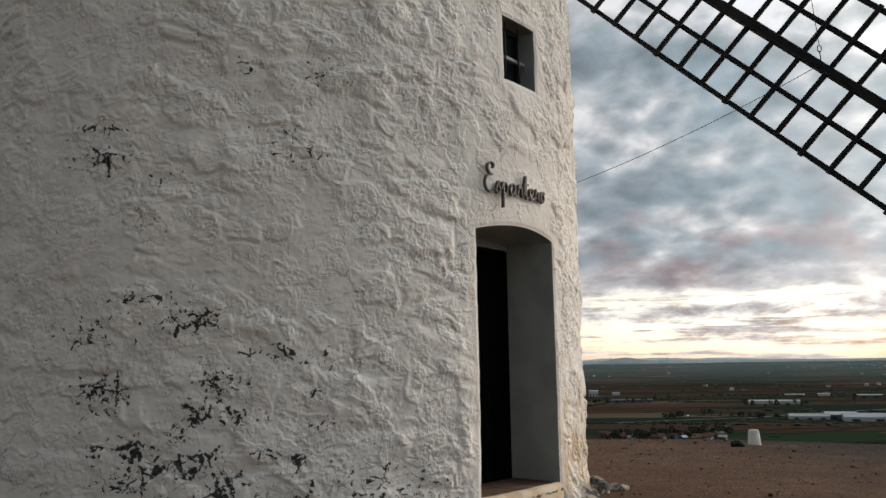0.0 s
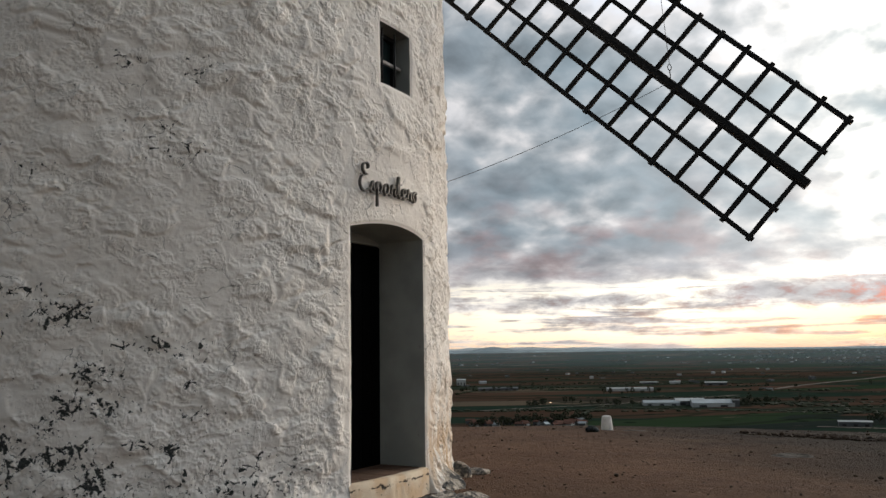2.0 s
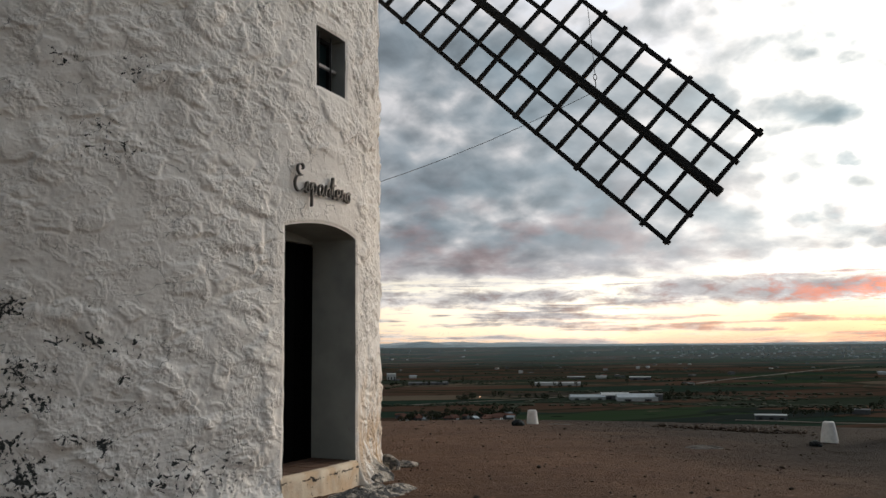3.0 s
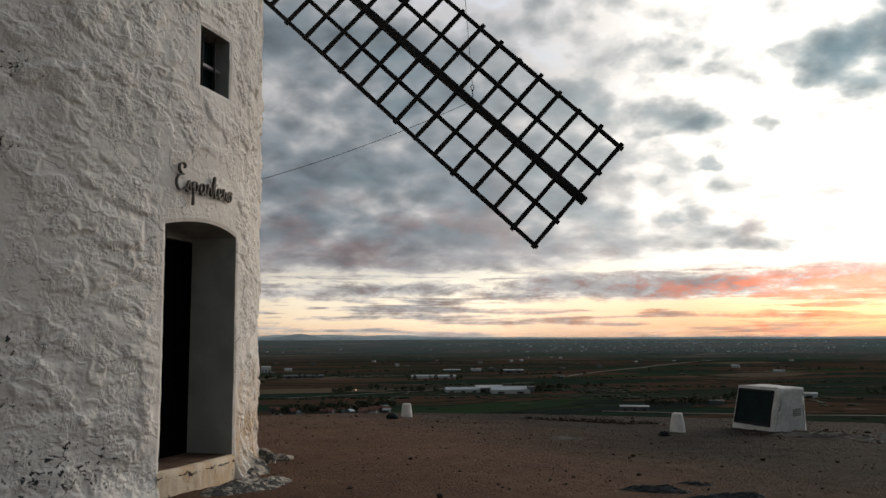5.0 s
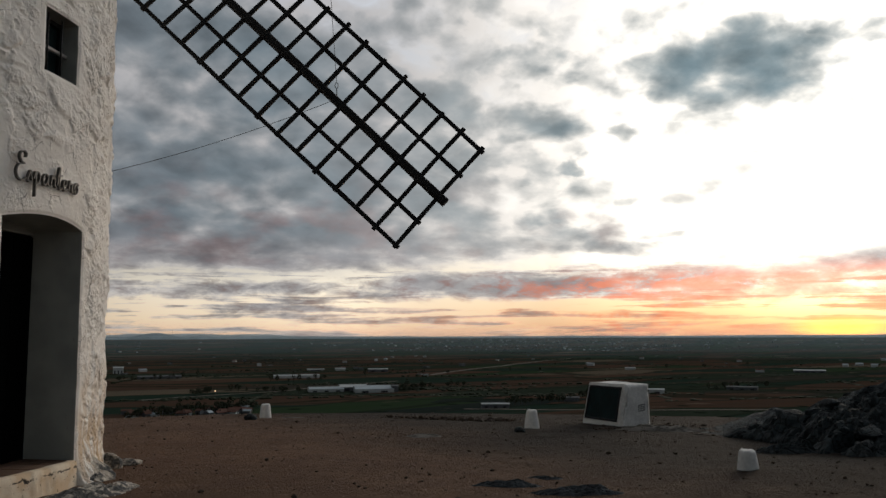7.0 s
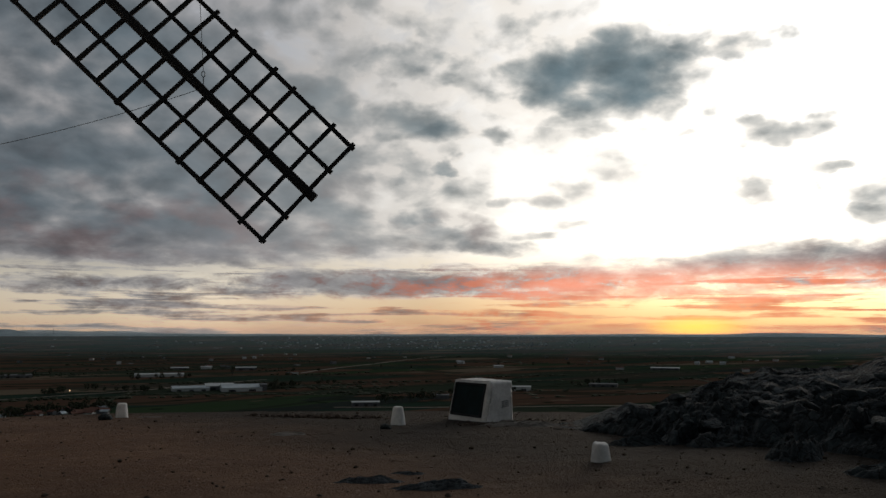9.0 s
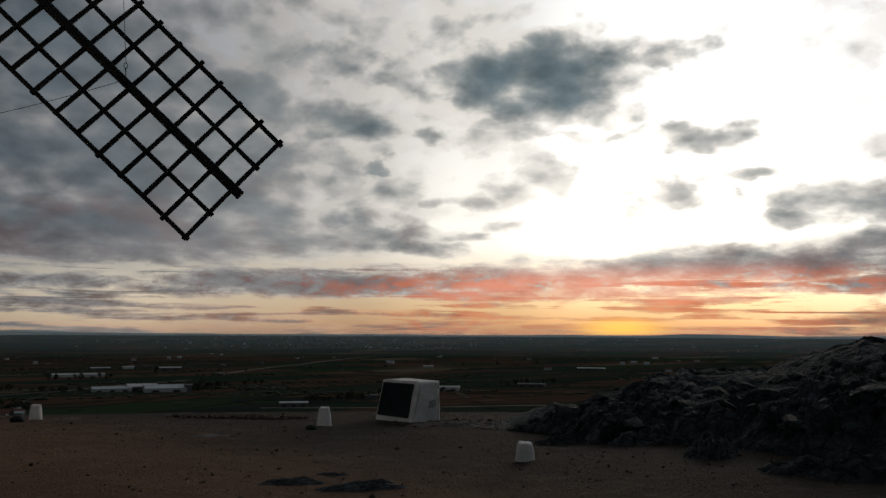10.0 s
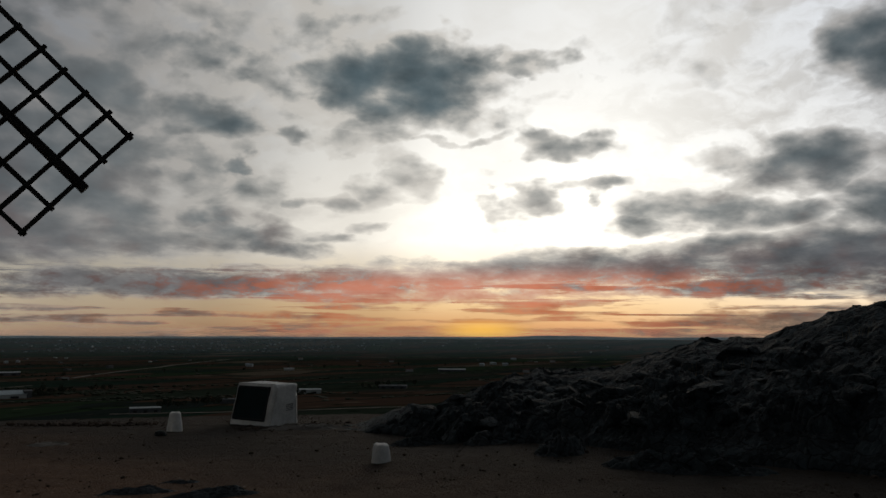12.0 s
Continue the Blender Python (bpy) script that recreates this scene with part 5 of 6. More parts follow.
def bedrock(x, y, rx, ry, turn, high, seed, label, mat=None, fine=46):
    """Living rock that just breaks through the earth, ragged in outline."""
    u = np.linspace(-1.25, 1.25, fine)
    U, W = np.meshgrid(u, u)
    c, s_ = math.cos(turn), math.sin(turn)
    px, py = x + rx * U * c - ry * W * s_, y + rx * U * s_ + ry * W * c
    strata = 1 - np.abs(2 * fbm(U * 1.6 + seed, W * 3.6, 5, 0.58, 300 + seed) - 1)
    _, gap, own = facets(U * 2.6 + seed, W * 3.4, 310 + seed, 0.5)
    bump_ = 0.55 * strata + 0.35 * own * step(0.0, 0.10, gap) + 0.7 * (fbm(px * 11, py * 11, 5, 0.65, 305) - 0.5)
    cap_ = 1 - step(0.25, 1.25, np.hypot(U, W))
    z = ground_z(px, py) + high * (bump_ + 0.55) * cap_ - 0.42 * high - 0.012
    f = [(i * fine + j, i * fine + j + 1, (i + 1) * fine + j + 1, (i + 1) * fine + j) for i in range(fine - 1) for j in range(fine - 1)]
    ob = mesh_object("bedrock", np.stack([px, py, z], -1).reshape(-1, 3), f, mat or ROCK)
    return tagged(ob, label, "rock", "bedrock in the terrace")


bedrock(1.08, 7.80, 0.72, 0.34, 0.75, 0.085, 1, "dark cracked bedrock splashed with limewash at the mill's foot", SPLASHED)
bedrock(4.42, 6.38, 0.42, 0.13, -0.56, 0.075, 2, "rough blue-grey bedrock breaking through the earth", BLUE_ROCK)
bedrock(4.74, 5.76, 0.55, 0.17, -0.5, 0.085, 3, "rough blue-grey bedrock breaking through the earth", BLUE_ROCK)
bedrock(5.02, 6.62, 0.24, 0.08, -0.5, 0.04, 4, "small patch of blue-grey bedrock in the earth", BLUE_ROCK)
bedrock(5.72, 10.46, 0.34, 0.22, -0.4, 0.045, 5, "pale worn bedrock patch in the earth", PALE_ROCK)
bedrock(9.35, 9.62, 0.85, 0.36, -0.75, 0.09, 6, "pale flat bedrock before the information block", PALE_ROCK)
bedrock(5.62, 15.95, 0.40, 0.16, -0.3, 0.03, 7, "pale worn patch of bedrock beside a bollard", PALE_ROCK)
bedrock(8.05, 4.38, 0.50, 0.34, 0.3, 0.26, 8, "dark jagged rock knob at the outcrop's foot")
bedrock(7.75, 2.90, 0.95, 0.40, -1.2, 0.20, 9, "low dark ledge of rock at the outcrop's foot")
bedrock(8.35, 6.55, 0.50, 0.20, -0.8, 0.12, 10, "low dark rock at the outcrop's end")


def scatter_stones():
    """Loose grit and small stones over the terrace, and the rubble line at its edge."""
    rnd = np.random.default_rng(5)
    base = bmesh.new()
    bmesh.ops.create_icosphere(base, subdivisions=1, radius=1.0)
    bv = np.array([v.co[:] for v in base.verts])
    bf = np.array([[v.index for v in f.verts] for f in base.faces])
    base.free()
    spots = []
    for i in range(3600):
        h, r = rnd.uniform(-5, 88), 4.5 + 16 * rnd.random() ** 0.8
        x, y = r * math.sin(math.radians(h)), r * math.cos(math.radians(h))
        if math.hypot(x - AX, y - AY) < R0 + 0.12:
            continue
        s = 0.006 + 0.012 * rnd.random() ** 2 + (0.025 * rnd.random() if rnd.random() < 0.04 else 0)
        spots.append((x, y, s))
    for i in range(300):
        f = rnd.random()
        x, y = 7.15 + 1.25 * f + rnd.normal(0, 0.08), 14.6 - 2.2 * f + rnd.normal(0, 0.22)
        spots.append((x, y, 0.02 + 0.05 * rnd.random() ** 2))
    for i in range(160):
        x, y = 9.55 + rnd.normal(0, 0.5), 10.15 + rnd.normal(0, 0.25)
        if 9.1 < x < 10.0 and y > 10.35:
            continue
        spots.append((x, y, 0.012 + 0.035 * rnd.random() ** 2))
    sx, sy, ss = np.array(spots).T
    sz = ground_z(sx, sy)
    V, F = [], []
    for i in range(len(sx)):
        sc = ss[i] * rnd.uniform(0.6, 1.3, 3) * (1, 1, 0.7)
        w = rnd.uniform(0, 6.28)
        v = bv * (1 + rnd.uniform(-0.22, 0.22, (len(bv), 1))) * sc
        v = np.stack([v[:, 0] * math.cos(w) - v[:, 1] * math.sin(w) + sx[i], v[:, 0] * math.sin(w) + v[:, 1] * math.cos(w) + sy[i], v[:, 2] + sz[i] + sc[2] * 0.35], -1)
        F.append(bf + i * len(bv))
        V.append(v)
    ob = mesh_object("loose_stones", np.concatenate(V), np.concatenate(F).tolist(), GRIT)
    return tagged(ob, "scattered grit and small dark stones on the earth", "stones", kind="stuff")


scatter_stones()


# ---- ropes that hold the sail ----
def sag(a, b, drop, n=24):
    a, b = Vector(a), Vector(b)
    return [a.lerp(b, i / n) + Vector((0, 0, -4 * drop * (i / n) * (1 - i / n))) for i in range(n + 1)]


tie = SAIL_TIP + ALONG * 5.25
rope = tagged(tube_mesh("mooring_rope", sag(tie - BACK * 0.07, on_wall(106, 3.30, 0.03), 0.07), 0.0034, ROPE, sides=6), "thin dark rope from the sail to the mill wall", "rope")
stay = thing("stay_wire", "thin wire with a shackle running up from the sail", "wire")
tube_mesh("wire", sag(tie + Vector((0, 0, 0.235)), tie + Vector((-0.35, 0.2, 5.6)), 0.0, 8), 0.0032, ROPE, stay, 6)
tube_mesh("chain", [tie + Vector((0, 0, 0.04)), tie + Vector((0.006, 0, 0.10)), tie + Vector((0, 0, 0.16))], 0.006, DARK_IRON, stay, 6)
tube_mesh("shackle", [tie + Vector((0.020 * math.sin(w), 0, 0.195 - 0.034 * math.cos(w))) for w in np.linspace(0, 2 * math.pi, 17)], 0.005, DARK_IRON, stay, 6)


# ---- the mill's name in wrought-iron script over the door ----
X_HEIGHT = 0.099
SCRIPT = {
    "E": ([(1.30, 2.02), (1.36, 2.30), (1.08, 2.48), (0.72, 2.28), (0.68, 1.82), (0.95, 1.50), (1.18, 1.44), (0.62, 1.30), (0.34, 0.75), (0.52, 0.16), (0.98, 0.0), (1.42, 0.30)],),
    "s": ([(0.0, 0.12), (0.36, 1.0), (0.42, 0.55), (0.52, 0.14), (0.26, 0.0), (0.10, 0.12)],),
    "p": ([(0.0, 0.35), (0.20, 1.0), (0.22, 0.0), (0.20, -1.15)], [(0.22, 0.60), (0.45, 1.0), (0.74, 0.60), (0.52, 0.04), (0.24, 0.16)]),
    "a": ([(0.74, 0.85), (0.42, 1.0), (0.10, 0.50), (0.36, 0.0), (0.70, 0.45), (0.76, 0.95), (0.76, 0.20), (0.96, 0.06)],),
    "r": ([(0.0, 0.10), (0.20, 1.05), (0.28, 0.76), (0.58, 0.84), (0.56, 0.28), (0.76, 0.06)],),
    "t": ([(0.0, 0.25), (0.34, 1.95), (0.30, 0.35), (0.46, 0.0), (0.70, 0.20)], [(0.02, 1.15), (0.70, 1.28)]),
    "e": ([(0.04, 0.34), (0.56, 0.55), (0.48, 0.98), (0.18, 0.86), (0.10, 0.38), (0.36, 0.0), (0.78, 0.26)],),
    "o": ([(0.46, 1.0), (0.10, 0.58), (0.30, 0.0), (0.70, 0.42), (0.46, 1.0), (0.84, 0.88)],),
}


def smooth_line(pts, n=7):
    """A smooth line through the points."""
    p = [pts[0]] + list(pts) + [pts[-1]]
    out = []
    for i in range(1, len(p) - 2):
        for j in range(n):
            t = j / n
            out.append(tuple(0.5 * ((2 * b) + (-a + c) * t + (2 * a - 5 * b + 4 * c - d_) * t * t + (-a + 3 * b - 3 * c + d_) * t ** 3)
                             for a, b, c, d_ in zip(p[i - 1], p[i], p[i + 1], p[i + 2])))
    out.append(tuple(pts[-1]))
    return out


def letter(name, strokes, start, base, parent):
    """One letter of bent flat iron, standing off the wall."""
    verts, faces = [], []
    for stroke in strokes:
        line = smooth_line(stroke)
        first = len(verts)
        for i, (x, y) in enumerate(line):
            a, b = line[max(i - 1, 0)], line[min(i + 1, len(line) - 1)]
            tx, ty = b[0] - a[0], b[1] - a[1]
            ln = math.hypot(tx, ty) or 1.0
            sx, sy = -ty / ln * 0.0052, tx / ln * 0.0052
            for k_, out in ((1, 0.012), (1, 0.042), (-1, 0.042), (-1, 0.012)):
                arc = start + x * X_HEIGHT + k_ * sx
                verts.append(on_wall(math.degrees(arc / R0), base + y * X_HEIGHT + k_ * sy, out))
        n = len(line)
        for i in range(n - 1):
            for j in range(4):
                q = (j + 1) % 4
                faces.append((first + 4 * i + j, first + 4 * i + q, first + 4 * i + 4 + q, first + 4 * i + 4 + j))
        faces.append(tuple(first + j for j in range(4))[::-1])
        faces.append(tuple(first + 4 * (n - 1) + j for j in range(4)))
    return mesh_object(name, verts, faces, IRON, parent)


sign = thing("mill_sign", "wrought-iron script lettering on the wall over the door", "sign")
at = R0 * math.radians(43.3)
for ch in "Espartero":
    wide = {"E": 1.30, "s": 0.62, "p": 0.84, "a": 0.94, "r": 0.76, "t": 0.68, "e": 0.78, "o": 0.84}[ch]
    letter("letter", SCRIPT[ch], at, 2.632, sign)
    at += wide * X_HEIGHT * 1.19

# ---- the plain: halls, farms, houses, trees ----
def far_hall(name, heading, distance, wide, deep, high, turn, label, roof_mat, wall_mat, category="warehouse", pitch=0.18, group="", doors=0):
    """A gabled hall with eaves; its long side lies across the heading, turned by turn degrees."""
    x, y = distance * math.sin(radians(heading)), distance * math.cos(radians(heading))
    z = rest(x, y)
    m = Matrix.Translation((x, y, z - 0.6)) @ Matrix.Rotation(radians(-heading + turn), 4, "Z")
    ob = thing(name, label, category, group)
    h, w, e_ = high + 0.6, wide / 2, deep / 2
    top = h + pitch * deep / 2
    bm = bmesh.new()
    v = [bm.verts.new(m @ Vector(c)) for c in ((-w, -e_, 0), (w, -e_, 0), (w, e_, 0), (-w, e_, 0), (-w, -e_, h), (w, -e_, h), (w, e_, h), (-w, e_, h), (-w, 0, top), (w, 0, top))]
    for f in ((0, 1, 5, 4), (2, 3, 7, 6), (1, 2, 6, 9, 5), (3, 0, 4, 8, 7), (0, 3, 2, 1)):
        bm.faces.new([v[i] for i in f])
    part("wall", bm, wall_mat, ob)
    bm = bmesh.new()
    o = 0.4
    for s_ in (-1, 1):
        lo, hi = h - pitch * o, top
        q = [bm.verts.new(m @ Vector(c)) for c in ((-w - o, s_ * (e_ + o), lo + 0.05), (w + o, s_ * (e_ + o), lo + 0.05), (w + o, 0, hi + 0.05), (-w - o, 0, hi + 0.05), (-w - o, s_ * (e_ + o), lo + 0.35), (w + o, s_ * (e_ + o), lo + 0.35), (w + o, 0, hi + 0.35), (-w - o, 0, hi + 0.35))]
        for f in ((0, 1, 2, 3), (4, 5, 6, 7), (0, 1, 5, 4), (1, 2, 6, 5), (0, 3, 7, 4)):
            bm.faces.new([q[i] for i in f])
    part("roof", bm, roof_mat, ob)
    for i in range(doors):
        px = -w + wide * (i + 0.5) / doors
        part("opening", box((wide / doors * 0.35, 0.3, high * 0.5), m @ Matrix.Translation((px, -e_ - 0.1, 0.6 + high * 0.3)), 0), FAR_DARK, ob)
    return ob


far_hall("warehouse", 20.9, 952, 38, 22, 3.0, 6, "low pale metal-roofed warehouse in the plain", FAR_METAL, FAR_WHITE, doors=3)
far_hall("warehouse", 22.7, 962, 30, 26, 4.4, 6, "grey-walled warehouse with a bright roof", FAR_WHITE, FAR_GREY, doors=2)
far_hall("warehouse", 24.1, 938, 42, 34, 3.8, 6, "tall white warehouse with a pale roof in the plain", FAR_METAL, FAR_WHITE, doors=2)
far_hall("warehouse", 25.55, 930, 7, 10, 6.5, 6, "grey silo house beside the warehouse", FAR_GREY, FAR_GREY)
far_hall("warehouse", 18.95, 1253, 66, 14, 3.4, 3, "long low pale greenhouse hall", FAR_WHITE, FAR_WHITE, doors=0)
far_hall("warehouse", 32.37, 712, 23, 8, 3.4, 4, "low white-roofed farm shed", FAR_WHITE, FAR_GREY, doors=3)
far_hall("warehouse", 21.85, 1507, 18, 10, 3.5, 0, "small white farm hall", FAR_WHITE, FAR_WHITE)
far_hall("warehouse", 20.2, 1500, 30, 10, 3.0, 0, "row of pale greenhouses", FAR_WHITE, FAR_GREY, doors=5)
far_hall("warehouse", 24.4, 1433, 34, 12, 4.5, 0, "white farm hall among trees", FAR_WHITE, FAR_GREY, doors=2)
far_hall("warehouse", 41.4, 1533, 18, 9, 3.2, 0, "small white farm building alone in the fields", FAR_WHITE, FAR_WHITE)
far_hall("warehouse", 52.4, 1490, 48, 14, 3.0, 0, "long pale farm hall far out on the plain", FAR_WHITE, FAR_GREY, doors=4)
far_hall("warehouse", 48.4, 1010, 33, 10, 3.0, -5, "low dark farm sheds in a field", FAR_GREY, FAR_GREY, doors=3)
far_hall("warehouse", 42.6, 915, 30, 12, 4.0, 3, "low white hall in the fields", FAR_WHITE, FAR_WHITE, doors=2)
far_hall("warehouse", 7.7, 1500, 16, 14, 10.0, 0, "pale tall grain store", FAR_WHITE, FAR_WHITE, doors=3)
far_hall("warehouse", 10.2, 1290, 60, 14, 3.4, 4, "low grey sheds of a farm yard", FAR_GREY, FAR_GREY, doors=5)
far_hall("warehouse", 37.5, 790, 14, 8, 3.4, 0, "small grey field hut", FAR_GREY, FAR_GREY)
rnd = random.Random(4)
for i in range(40):
    hd = 8.2 + 7.6 * rnd.random()
    far_hall("house", hd, 674 + 46 * rnd.random(), 4 + 4 * rnd.random(), 4 + 2 * rnd.random(), 2.2 + 1.0 * rnd.random(), rnd.uniform(-40, 40),
             "small village house with a clay tile roof" if i % 9 else "small village house with a pale roof", FAR_TILE if i % 9 else FAR_METAL, FAR_GREY if i % 4 else FAR_WHITE, "house", 0.5, "houses below the brow", 1)
for i in range(18):
    hd = 5 + 55 * rnd.random()
    far_hall("farmhouse", hd, 1250 + 1300 * rnd.random(), 6 + 8 * rnd.random(), 7, 3 + 1.5 * rnd.random(), rnd.uniform(-25, 25), "small pale farmhouse scattered on the plain", FAR_METAL if i % 2 else FAR_TILE, FAR_WHITE, "farmhouse", 0.4, "farms on the plain")


def far_town():
    """The town towards the horizon: many small pale blocks."""
    rg = np.random.default_rng(9)
    V, F = [], []
    cube = np.array([(x, y, z) for x in (-.5, .5) for y in (-.5, .5) for z in (0, 1)], float)
    quads = np.array([(0, 1, 3, 2), (4, 6, 7, 5), (0, 4, 5, 1), (2, 3, 7, 6), (1, 5, 7, 3)])
    for i in range(700):
        hd = rg.normal(36, 6.0) if i < 530 else rg.uniform(6, 66)
        r = rg.uniform(3000, 4300) if i < 665 else rg.uniform(1300, 2600)
        x, y = r * math.sin(radians(hd)), r * math.cos(radians(hd))
        w = rg.uniform(0, 1.57)
        c = cube * (rg.uniform(5, 14), rg.uniform(5, 9), rg.uniform(2.2, 4.5) + (4 if rg.random() < 0.06 else 0))
        c = np.stack([c[:, 0] * math.cos(w) - c[:, 1] * math.sin(w) + x, c[:, 0] * math.sin(w) + c[:, 1] * math.cos(w) + y, c[:, 2] + rest(x, y) - 1], -1)
        V.append(c)
        F.append(quads + 8 * i)
    ob = mesh_object("far_town", np.concatenate(V), np.concatenate(F).tolist(), [FAR_GREY, FAR_WHITE])
    ob.data.polygons.foreach_set("material_index", [1 if (p // 5) % 5 == 0 else 0 for p in range(len(ob.data.polygons))])
    return tagged(ob, "distant town of small pale houses near the horizon", "town", kind="stuff")


far_town()


def tree_proto(seed, high, spread):
    """Trunk with limbs and a crown of many small clumps with gaps."""
    t_ = thing("tree", "dark round-crowned tree on the plain", "tree", "trees on the plain")
    rg = random.Random(seed)
    bm = bmesh.new()
    bmesh.ops.create_cone(bm, cap_ends=True, segments=7, radius1=0.28, radius2=0.14, depth=high * 0.5, matrix=Matrix.Translation((0, 0, high * 0.25 - 0.3)))
    for i in range(4):
        a = rg.random() * 6.28
        d_ = Vector((math.cos(a) * 0.7, math.sin(a) * 0.7, 0.8)).normalized()
        q = d_.to_track_quat("Z", "Y").to_matrix().to_4x4()
        bmesh.ops.create_cone(bm, cap_ends=True, segments=5, radius1=0.12, radius2=0.04, depth=high * 0.35, matrix=Matrix.Translation(Vector((0, 0, high * 0.38)) + d_ * high * 0.16) @ q)
    part("trunk", bm, BARK, t_)
    bm = bmesh.new()
    for i in range(46):
        u = Vector((rg.gauss(0, 1), rg.gauss(0, 1), rg.gauss(0, 1))).normalized() * (0.35 + 0.65 * rg.random() ** 0.4)
        c = Vector((u.x * spread, u.y * spread, high * 0.62 + u.z * high * 0.36))
        s_ = (0.16 + 0.16 * rg.random()) * spread
        m = Matrix.Translation(c) @ Euler((rg.random() * 6, rg.random() * 6, rg.random() * 6)).to_matrix().to_4x4() @ Matrix.Diagonal((s_, s_ * 0.8, s_ * 0.55, 1))
        r = bmesh.ops.create_icosphere(bm, subdivisions=1, radius=1.0, matrix=m)
        for v in r["verts"]:
            v.co += Vector((rg.uniform(-1, 1), rg.uniform(-1, 1), rg.uniform(-1, 1))) * s_ * 0.28
    part("crown", bm, LEAF, t_)
    return t_


protos = [tree_proto(1, 7.0, 2.6), tree_proto(2, 6.0, 3.0), tree_proto(3, 9.0, 2.2)]
spots = []
rnd = random.Random(8)
for n_, h0, h1, d0, d1 in ((9, 12.2, 13.5, 915, 945), (9, 14.4, 19.2, 985, 915), (12, 33.2, 37.6, 745, 790), (10, 25.8, 28.2, 950, 985), (4, 29.0, 30.4, 1010, 1030), (30, 8.2, 16.2, 668, 722),
                          (8, 17.2, 20.8, 1150, 1180), (6, 23.5, 25.2, 1450, 1480), (10, 38.0, 42.5, 820, 900), (8, 46.0, 50.0, 1000, 1060), (12, 7.5, 13.5, 1230, 1330), (14, 20, 60, 1200, 1900)):
    for i in range(n_):
        f = (i + rnd.random() * 0.8) / n_
        spots.append((h0 + (h1 - h0) * f, d0 + (d1 - d0) * f + rnd.uniform(-8, 8), rnd.random()))
for i, (hd, r, u) in enumerate(spots):
    x, y = r * math.sin(radians(hd)), r * math.cos(radians(hd))
    src = protos[i % 3]
    s_ = 0.75 + 0.6 * u
    if i < 3:
        src.matrix_basis = Matrix.Translation((x, y, rest(x, y))) @ Matrix.Rotation(u * 6.28, 4, "Z")
    else:
        c = copy_thing(src, Matrix.Translation((x, y, rest(x, y) - 0.1)) @ Matrix.Rotation(u * 6.28, 4, "Z"))
        c.scale = (s_, s_, s_ * (0.85 + 0.3 * u))


def hedgerows():
    """Low dark rows of bushes between the fields, and loose thickets."""
    rg = np.random.default_rng(17)
    base = bmesh.new()
    bmesh.ops.create_icosphere(base, subdivisions=1, radius=1.0)
    bv = np.array([v.co[:] for v in base.verts])
    bf = np.array([[v.index for v in f.verts] for f in base.faces])
    base.free()
    V, F, n = [], [], 0
    for i in range(150):
        hd, r = math.radians(rg.uniform(2, 72)), 850 + 2600 * rg.random() ** 1.5
        cx, cy = r * math.sin(hd), r * math.cos(hd)
        way = math.radians(24 + (90 if rg.random() < 0.12 else 0) + rg.normal(0, 6))
        length = rg.uniform(12, 60) if rg.random() < 0.3 else rg.uniform(50, 230)
        many = max(3, int(length / 7))
        gaps = rg.random(many) < 0.2
        high = rg.uniform(0.7, 1.5)
        for j in range(many):
            if gaps[j]:
                continue
            d_ = (j / many - 0.5) * length + rg.normal(0, 1.5)
            x, y = cx + d_ * math.cos(way) + rg.normal(0, 1.2), cy - d_ * math.sin(way) + rg.normal(0, 1.2)
            size = np.array((rg.uniform(2.6, 5.0), rg.uniform(2.0, 3.6), high * rg.uniform(0.6, 1.5)))
            v = bv * (1 + rg.uniform(-0.3, 0.3, (len(bv), 1))) * size
            V.append(v + (x, y, rest(x, y) + size[2] * 0.5))
            F.append(bf + n)
            n += len(bv)
    ob = mesh_object("hedgerows", np.concatenate(V), np.concatenate(F).tolist(), LEAF)
    return tagged(ob, "dark low hedgerows and thickets between the fields", "hedge", kind="stuff")


hedgerows()


def track(name, pts, wide, label):
    """A pale dirt road over the plain, through headings and distances."""
    P = []
    for (h0, d0), (h1, d1) in zip(pts, pts[1:]):
        for i in range(24):
            f = i / 24
            hd, r = radians(h0 + (h1 - h0) * f), d0 + (d1 - d0) * f
            P.append(Vector((r * math.sin(hd), r * math.cos(hd), 0)))
    V, F = [], []
    for i, p in enumerate(P):
        t_ = (P[min(i + 1, len(P) - 1)] - P[max(i - 1, 0)]).normalized()
        s_ = Vector((-t_.y, t_.x, 0)) * wide / 2
        for q in (p - s_, p + s_):
            V.append((q.x, q.y, rest(q.x, q.y) + 0.5))
    F = [(2 * i, 2 * i + 1, 2 * i + 3, 2 * i + 2) for i in range(len(P) - 1)]
    return tagged(mesh_object(name, V, F, TRACK), label, "road", kind="structure")


track("road", [(50.0, 735), (42.5, 700), (36.0, 690), (30.0, 700)], 4.5, "pale dirt road across the fields")
track("road", [(9.0, 860), (14.0, 915), (18.0, 960), (20.0, 1010), (26.0, 1150)], 5.0, "pale country road past the warehouse")
track("road", [(28.0, 1300), (33.0, 1700), (38.0, 2300)], 8.0, "straight pale road towards the town")

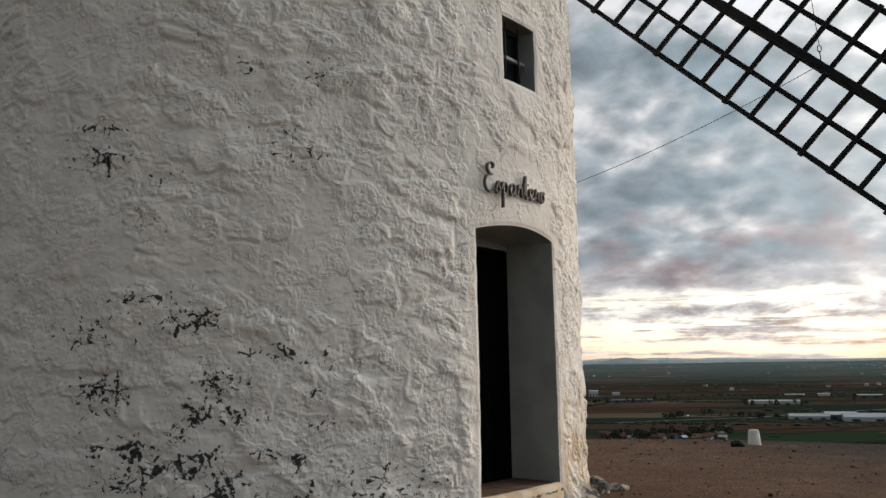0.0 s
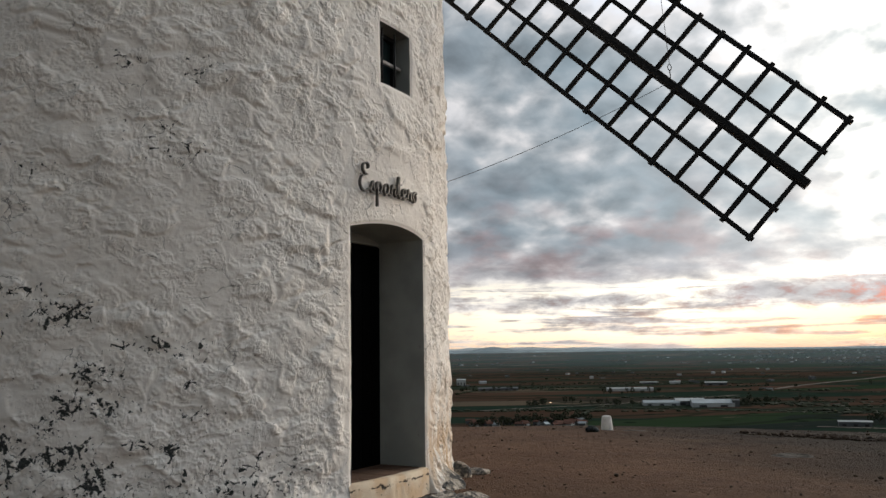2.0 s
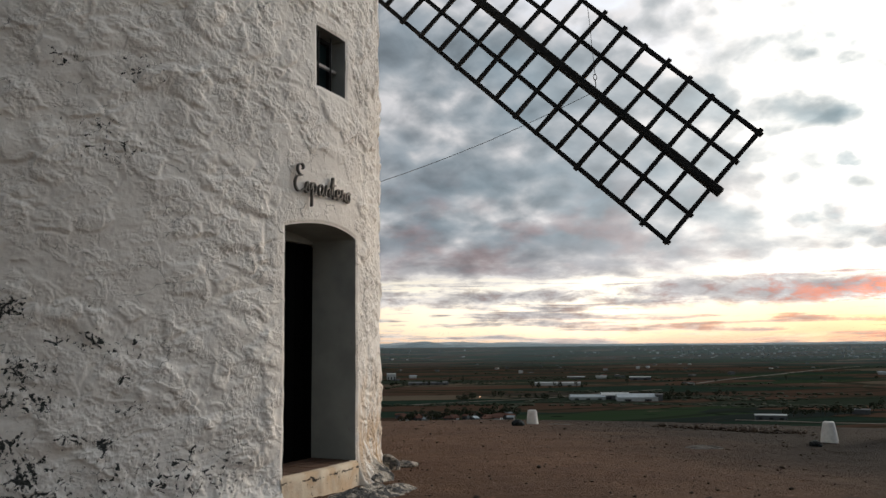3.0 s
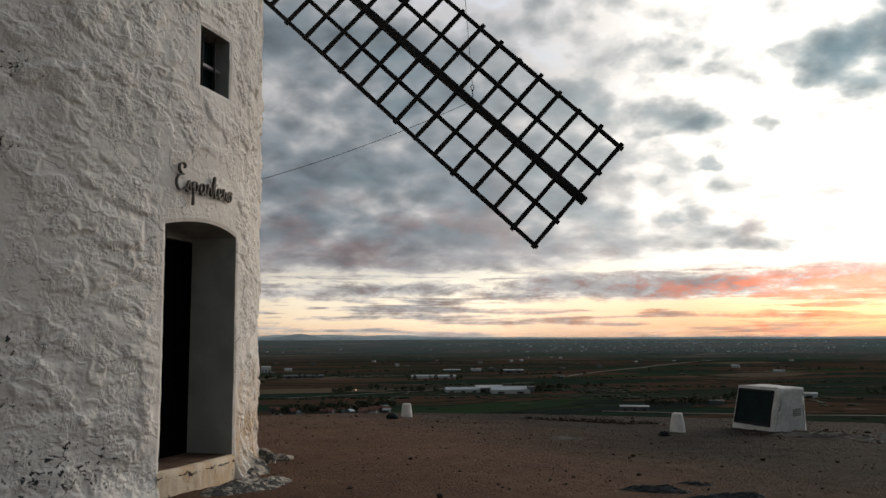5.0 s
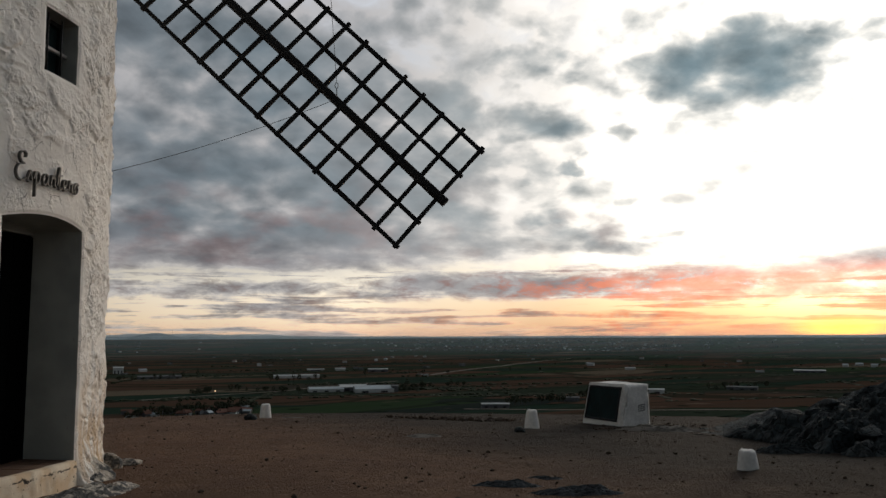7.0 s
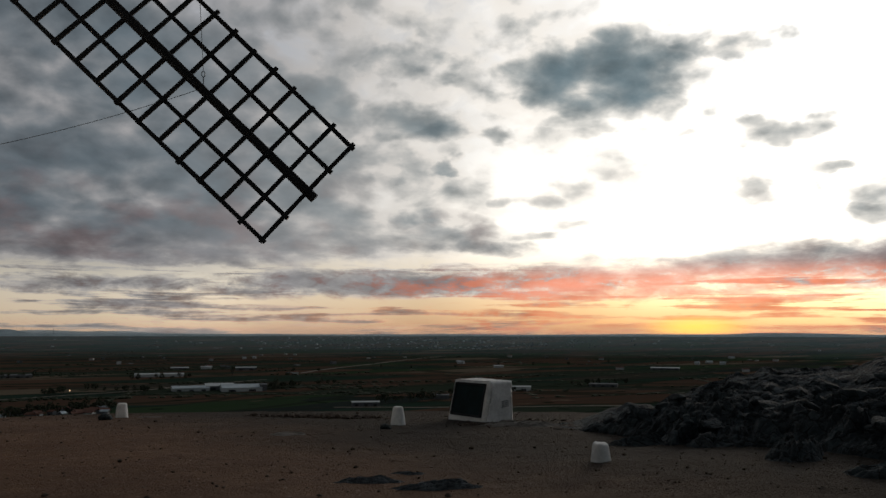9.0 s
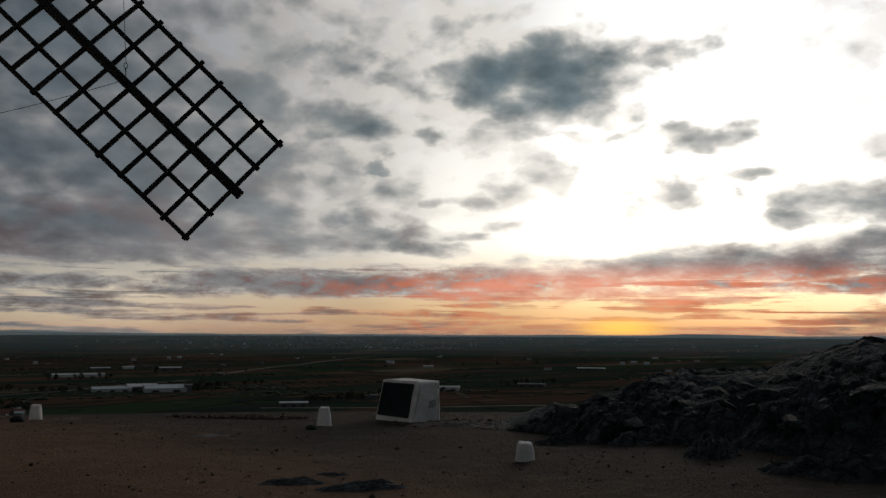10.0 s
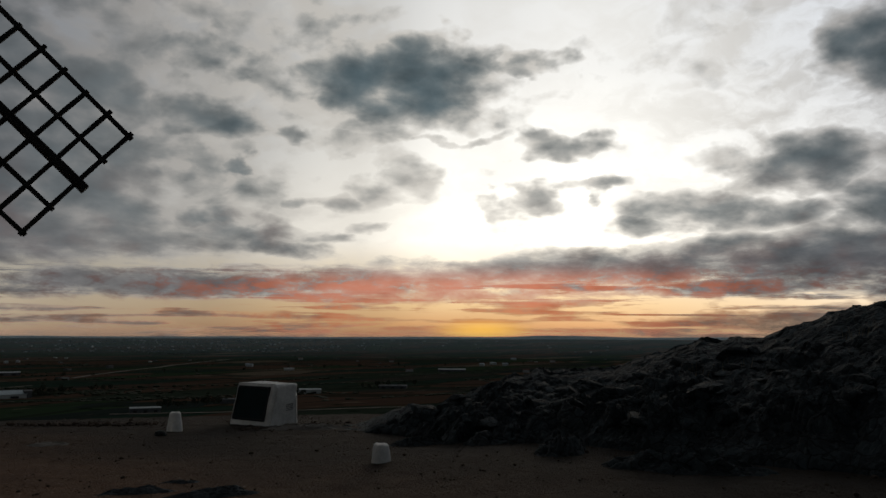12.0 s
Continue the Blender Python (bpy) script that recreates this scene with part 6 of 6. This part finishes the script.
lamp = thing("street_lamp", "lit street lamp by a farm in the plain", "street lamp")
lx, ly = 918 * math.sin(radians(13.69)), 918 * math.cos(radians(13.69))
lz = rest(lx, ly)
tube_mesh("pole", [(lx, ly, lz - 0.3), (lx, ly, lz + 4.6)], 0.12, DARK_IRON, lamp, 6)
bm = bmesh.new()
bmesh.ops.create_icosphere(bm, subdivisions=2, radius=0.42, matrix=Matrix.Translation((lx, ly, lz + 4.6)))
part("bulb", bm, LAMP_GLOW, lamp, "glowing orange bulb")


# ---- dry grass on the crest of the rocks ----
def tuft(heading, distance, count, high, seed):
    rg = random.Random(seed)
    x, y = distance * math.sin(radians(heading)), distance * math.cos(radians(heading))
    hit = scene.ray_cast(bpy.context.evaluated_depsgraph_get(), Vector((x, y, 8)), Vector((0, 0, -1)))
    z = hit[1].z if hit[0] else rest(x, y)
    V, F = [], []
    for i in range(count):
        a, lean, h = rg.random() * 6.28, 0.15 + 0.5 * rg.random(), high * (0.5 + 0.6 * rg.random())
        bx, by = x + rg.gauss(0, 0.06), y + rg.gauss(0, 0.06)
        for j in range(4):
            f = j / 3
            w = 0.0035 * (1 - 0.8 * f)
            px, py, pz = bx + math.cos(a) * lean * h * f * f, by + math.sin(a) * lean * h * f * f, z - 0.03 + h * f
            V += [(px - w * math.sin(a), py + w * math.cos(a), pz), (px + w * math.sin(a), py - w * math.cos(a), pz), (px + w * math.cos(a), py + w * math.sin(a), pz)]
        b0 = 12 * i
        for j in range(3):
            for q in range(3):
                r_ = (q + 1) % 3
                F.append((b0 + 3 * j + q, b0 + 3 * j + r_, b0 + 3 * j + 3 + r_, b0 + 3 * j + 3 + q))
    return tagged(mesh_object("grass_tuft", V, F, GRASS), "thin dry grass stalks on the rocks", "grass", "grass on the rocks")


for i, (hd, r, c, h) in enumerate(((79.2, 11.5, 9, 0.26), (78.6, 11.6, 5, 0.18), (69.0, 11.5, 5, 0.22), (70.2, 11.4, 4, 0.24), (71.2, 11.6, 3, 0.28), (72.4, 11.5, 3, 0.15))):
    tuft(hd, r, c, h, 30 + i)


# ---- thin masts on the far hills ----
for hd, tall in ((8.9, 24.0), (10.9, 30.0), (12.6, 26.0)):
    mx, my = 4600 * math.sin(radians(hd)), 4600 * math.cos(radians(hd))
    base_ = -26.0 + float(left_ridge(np.array([hd]))[0]) - 4.0
    mast = thing("radio_mast", "thin grey mast on a far hill", "mast", "masts on the hills")
    tube_mesh("pole", [(mx, my, base_), (mx, my, base_ + tall)], 0.8, FAR_GREY, mast, 6)
    tube_mesh("cross_arm", [(mx - 3.0, my, base_ + tall * 0.92), (mx + 3.0, my, base_ + tall * 0.92)], 0.4, FAR_GREY, mast, 5)
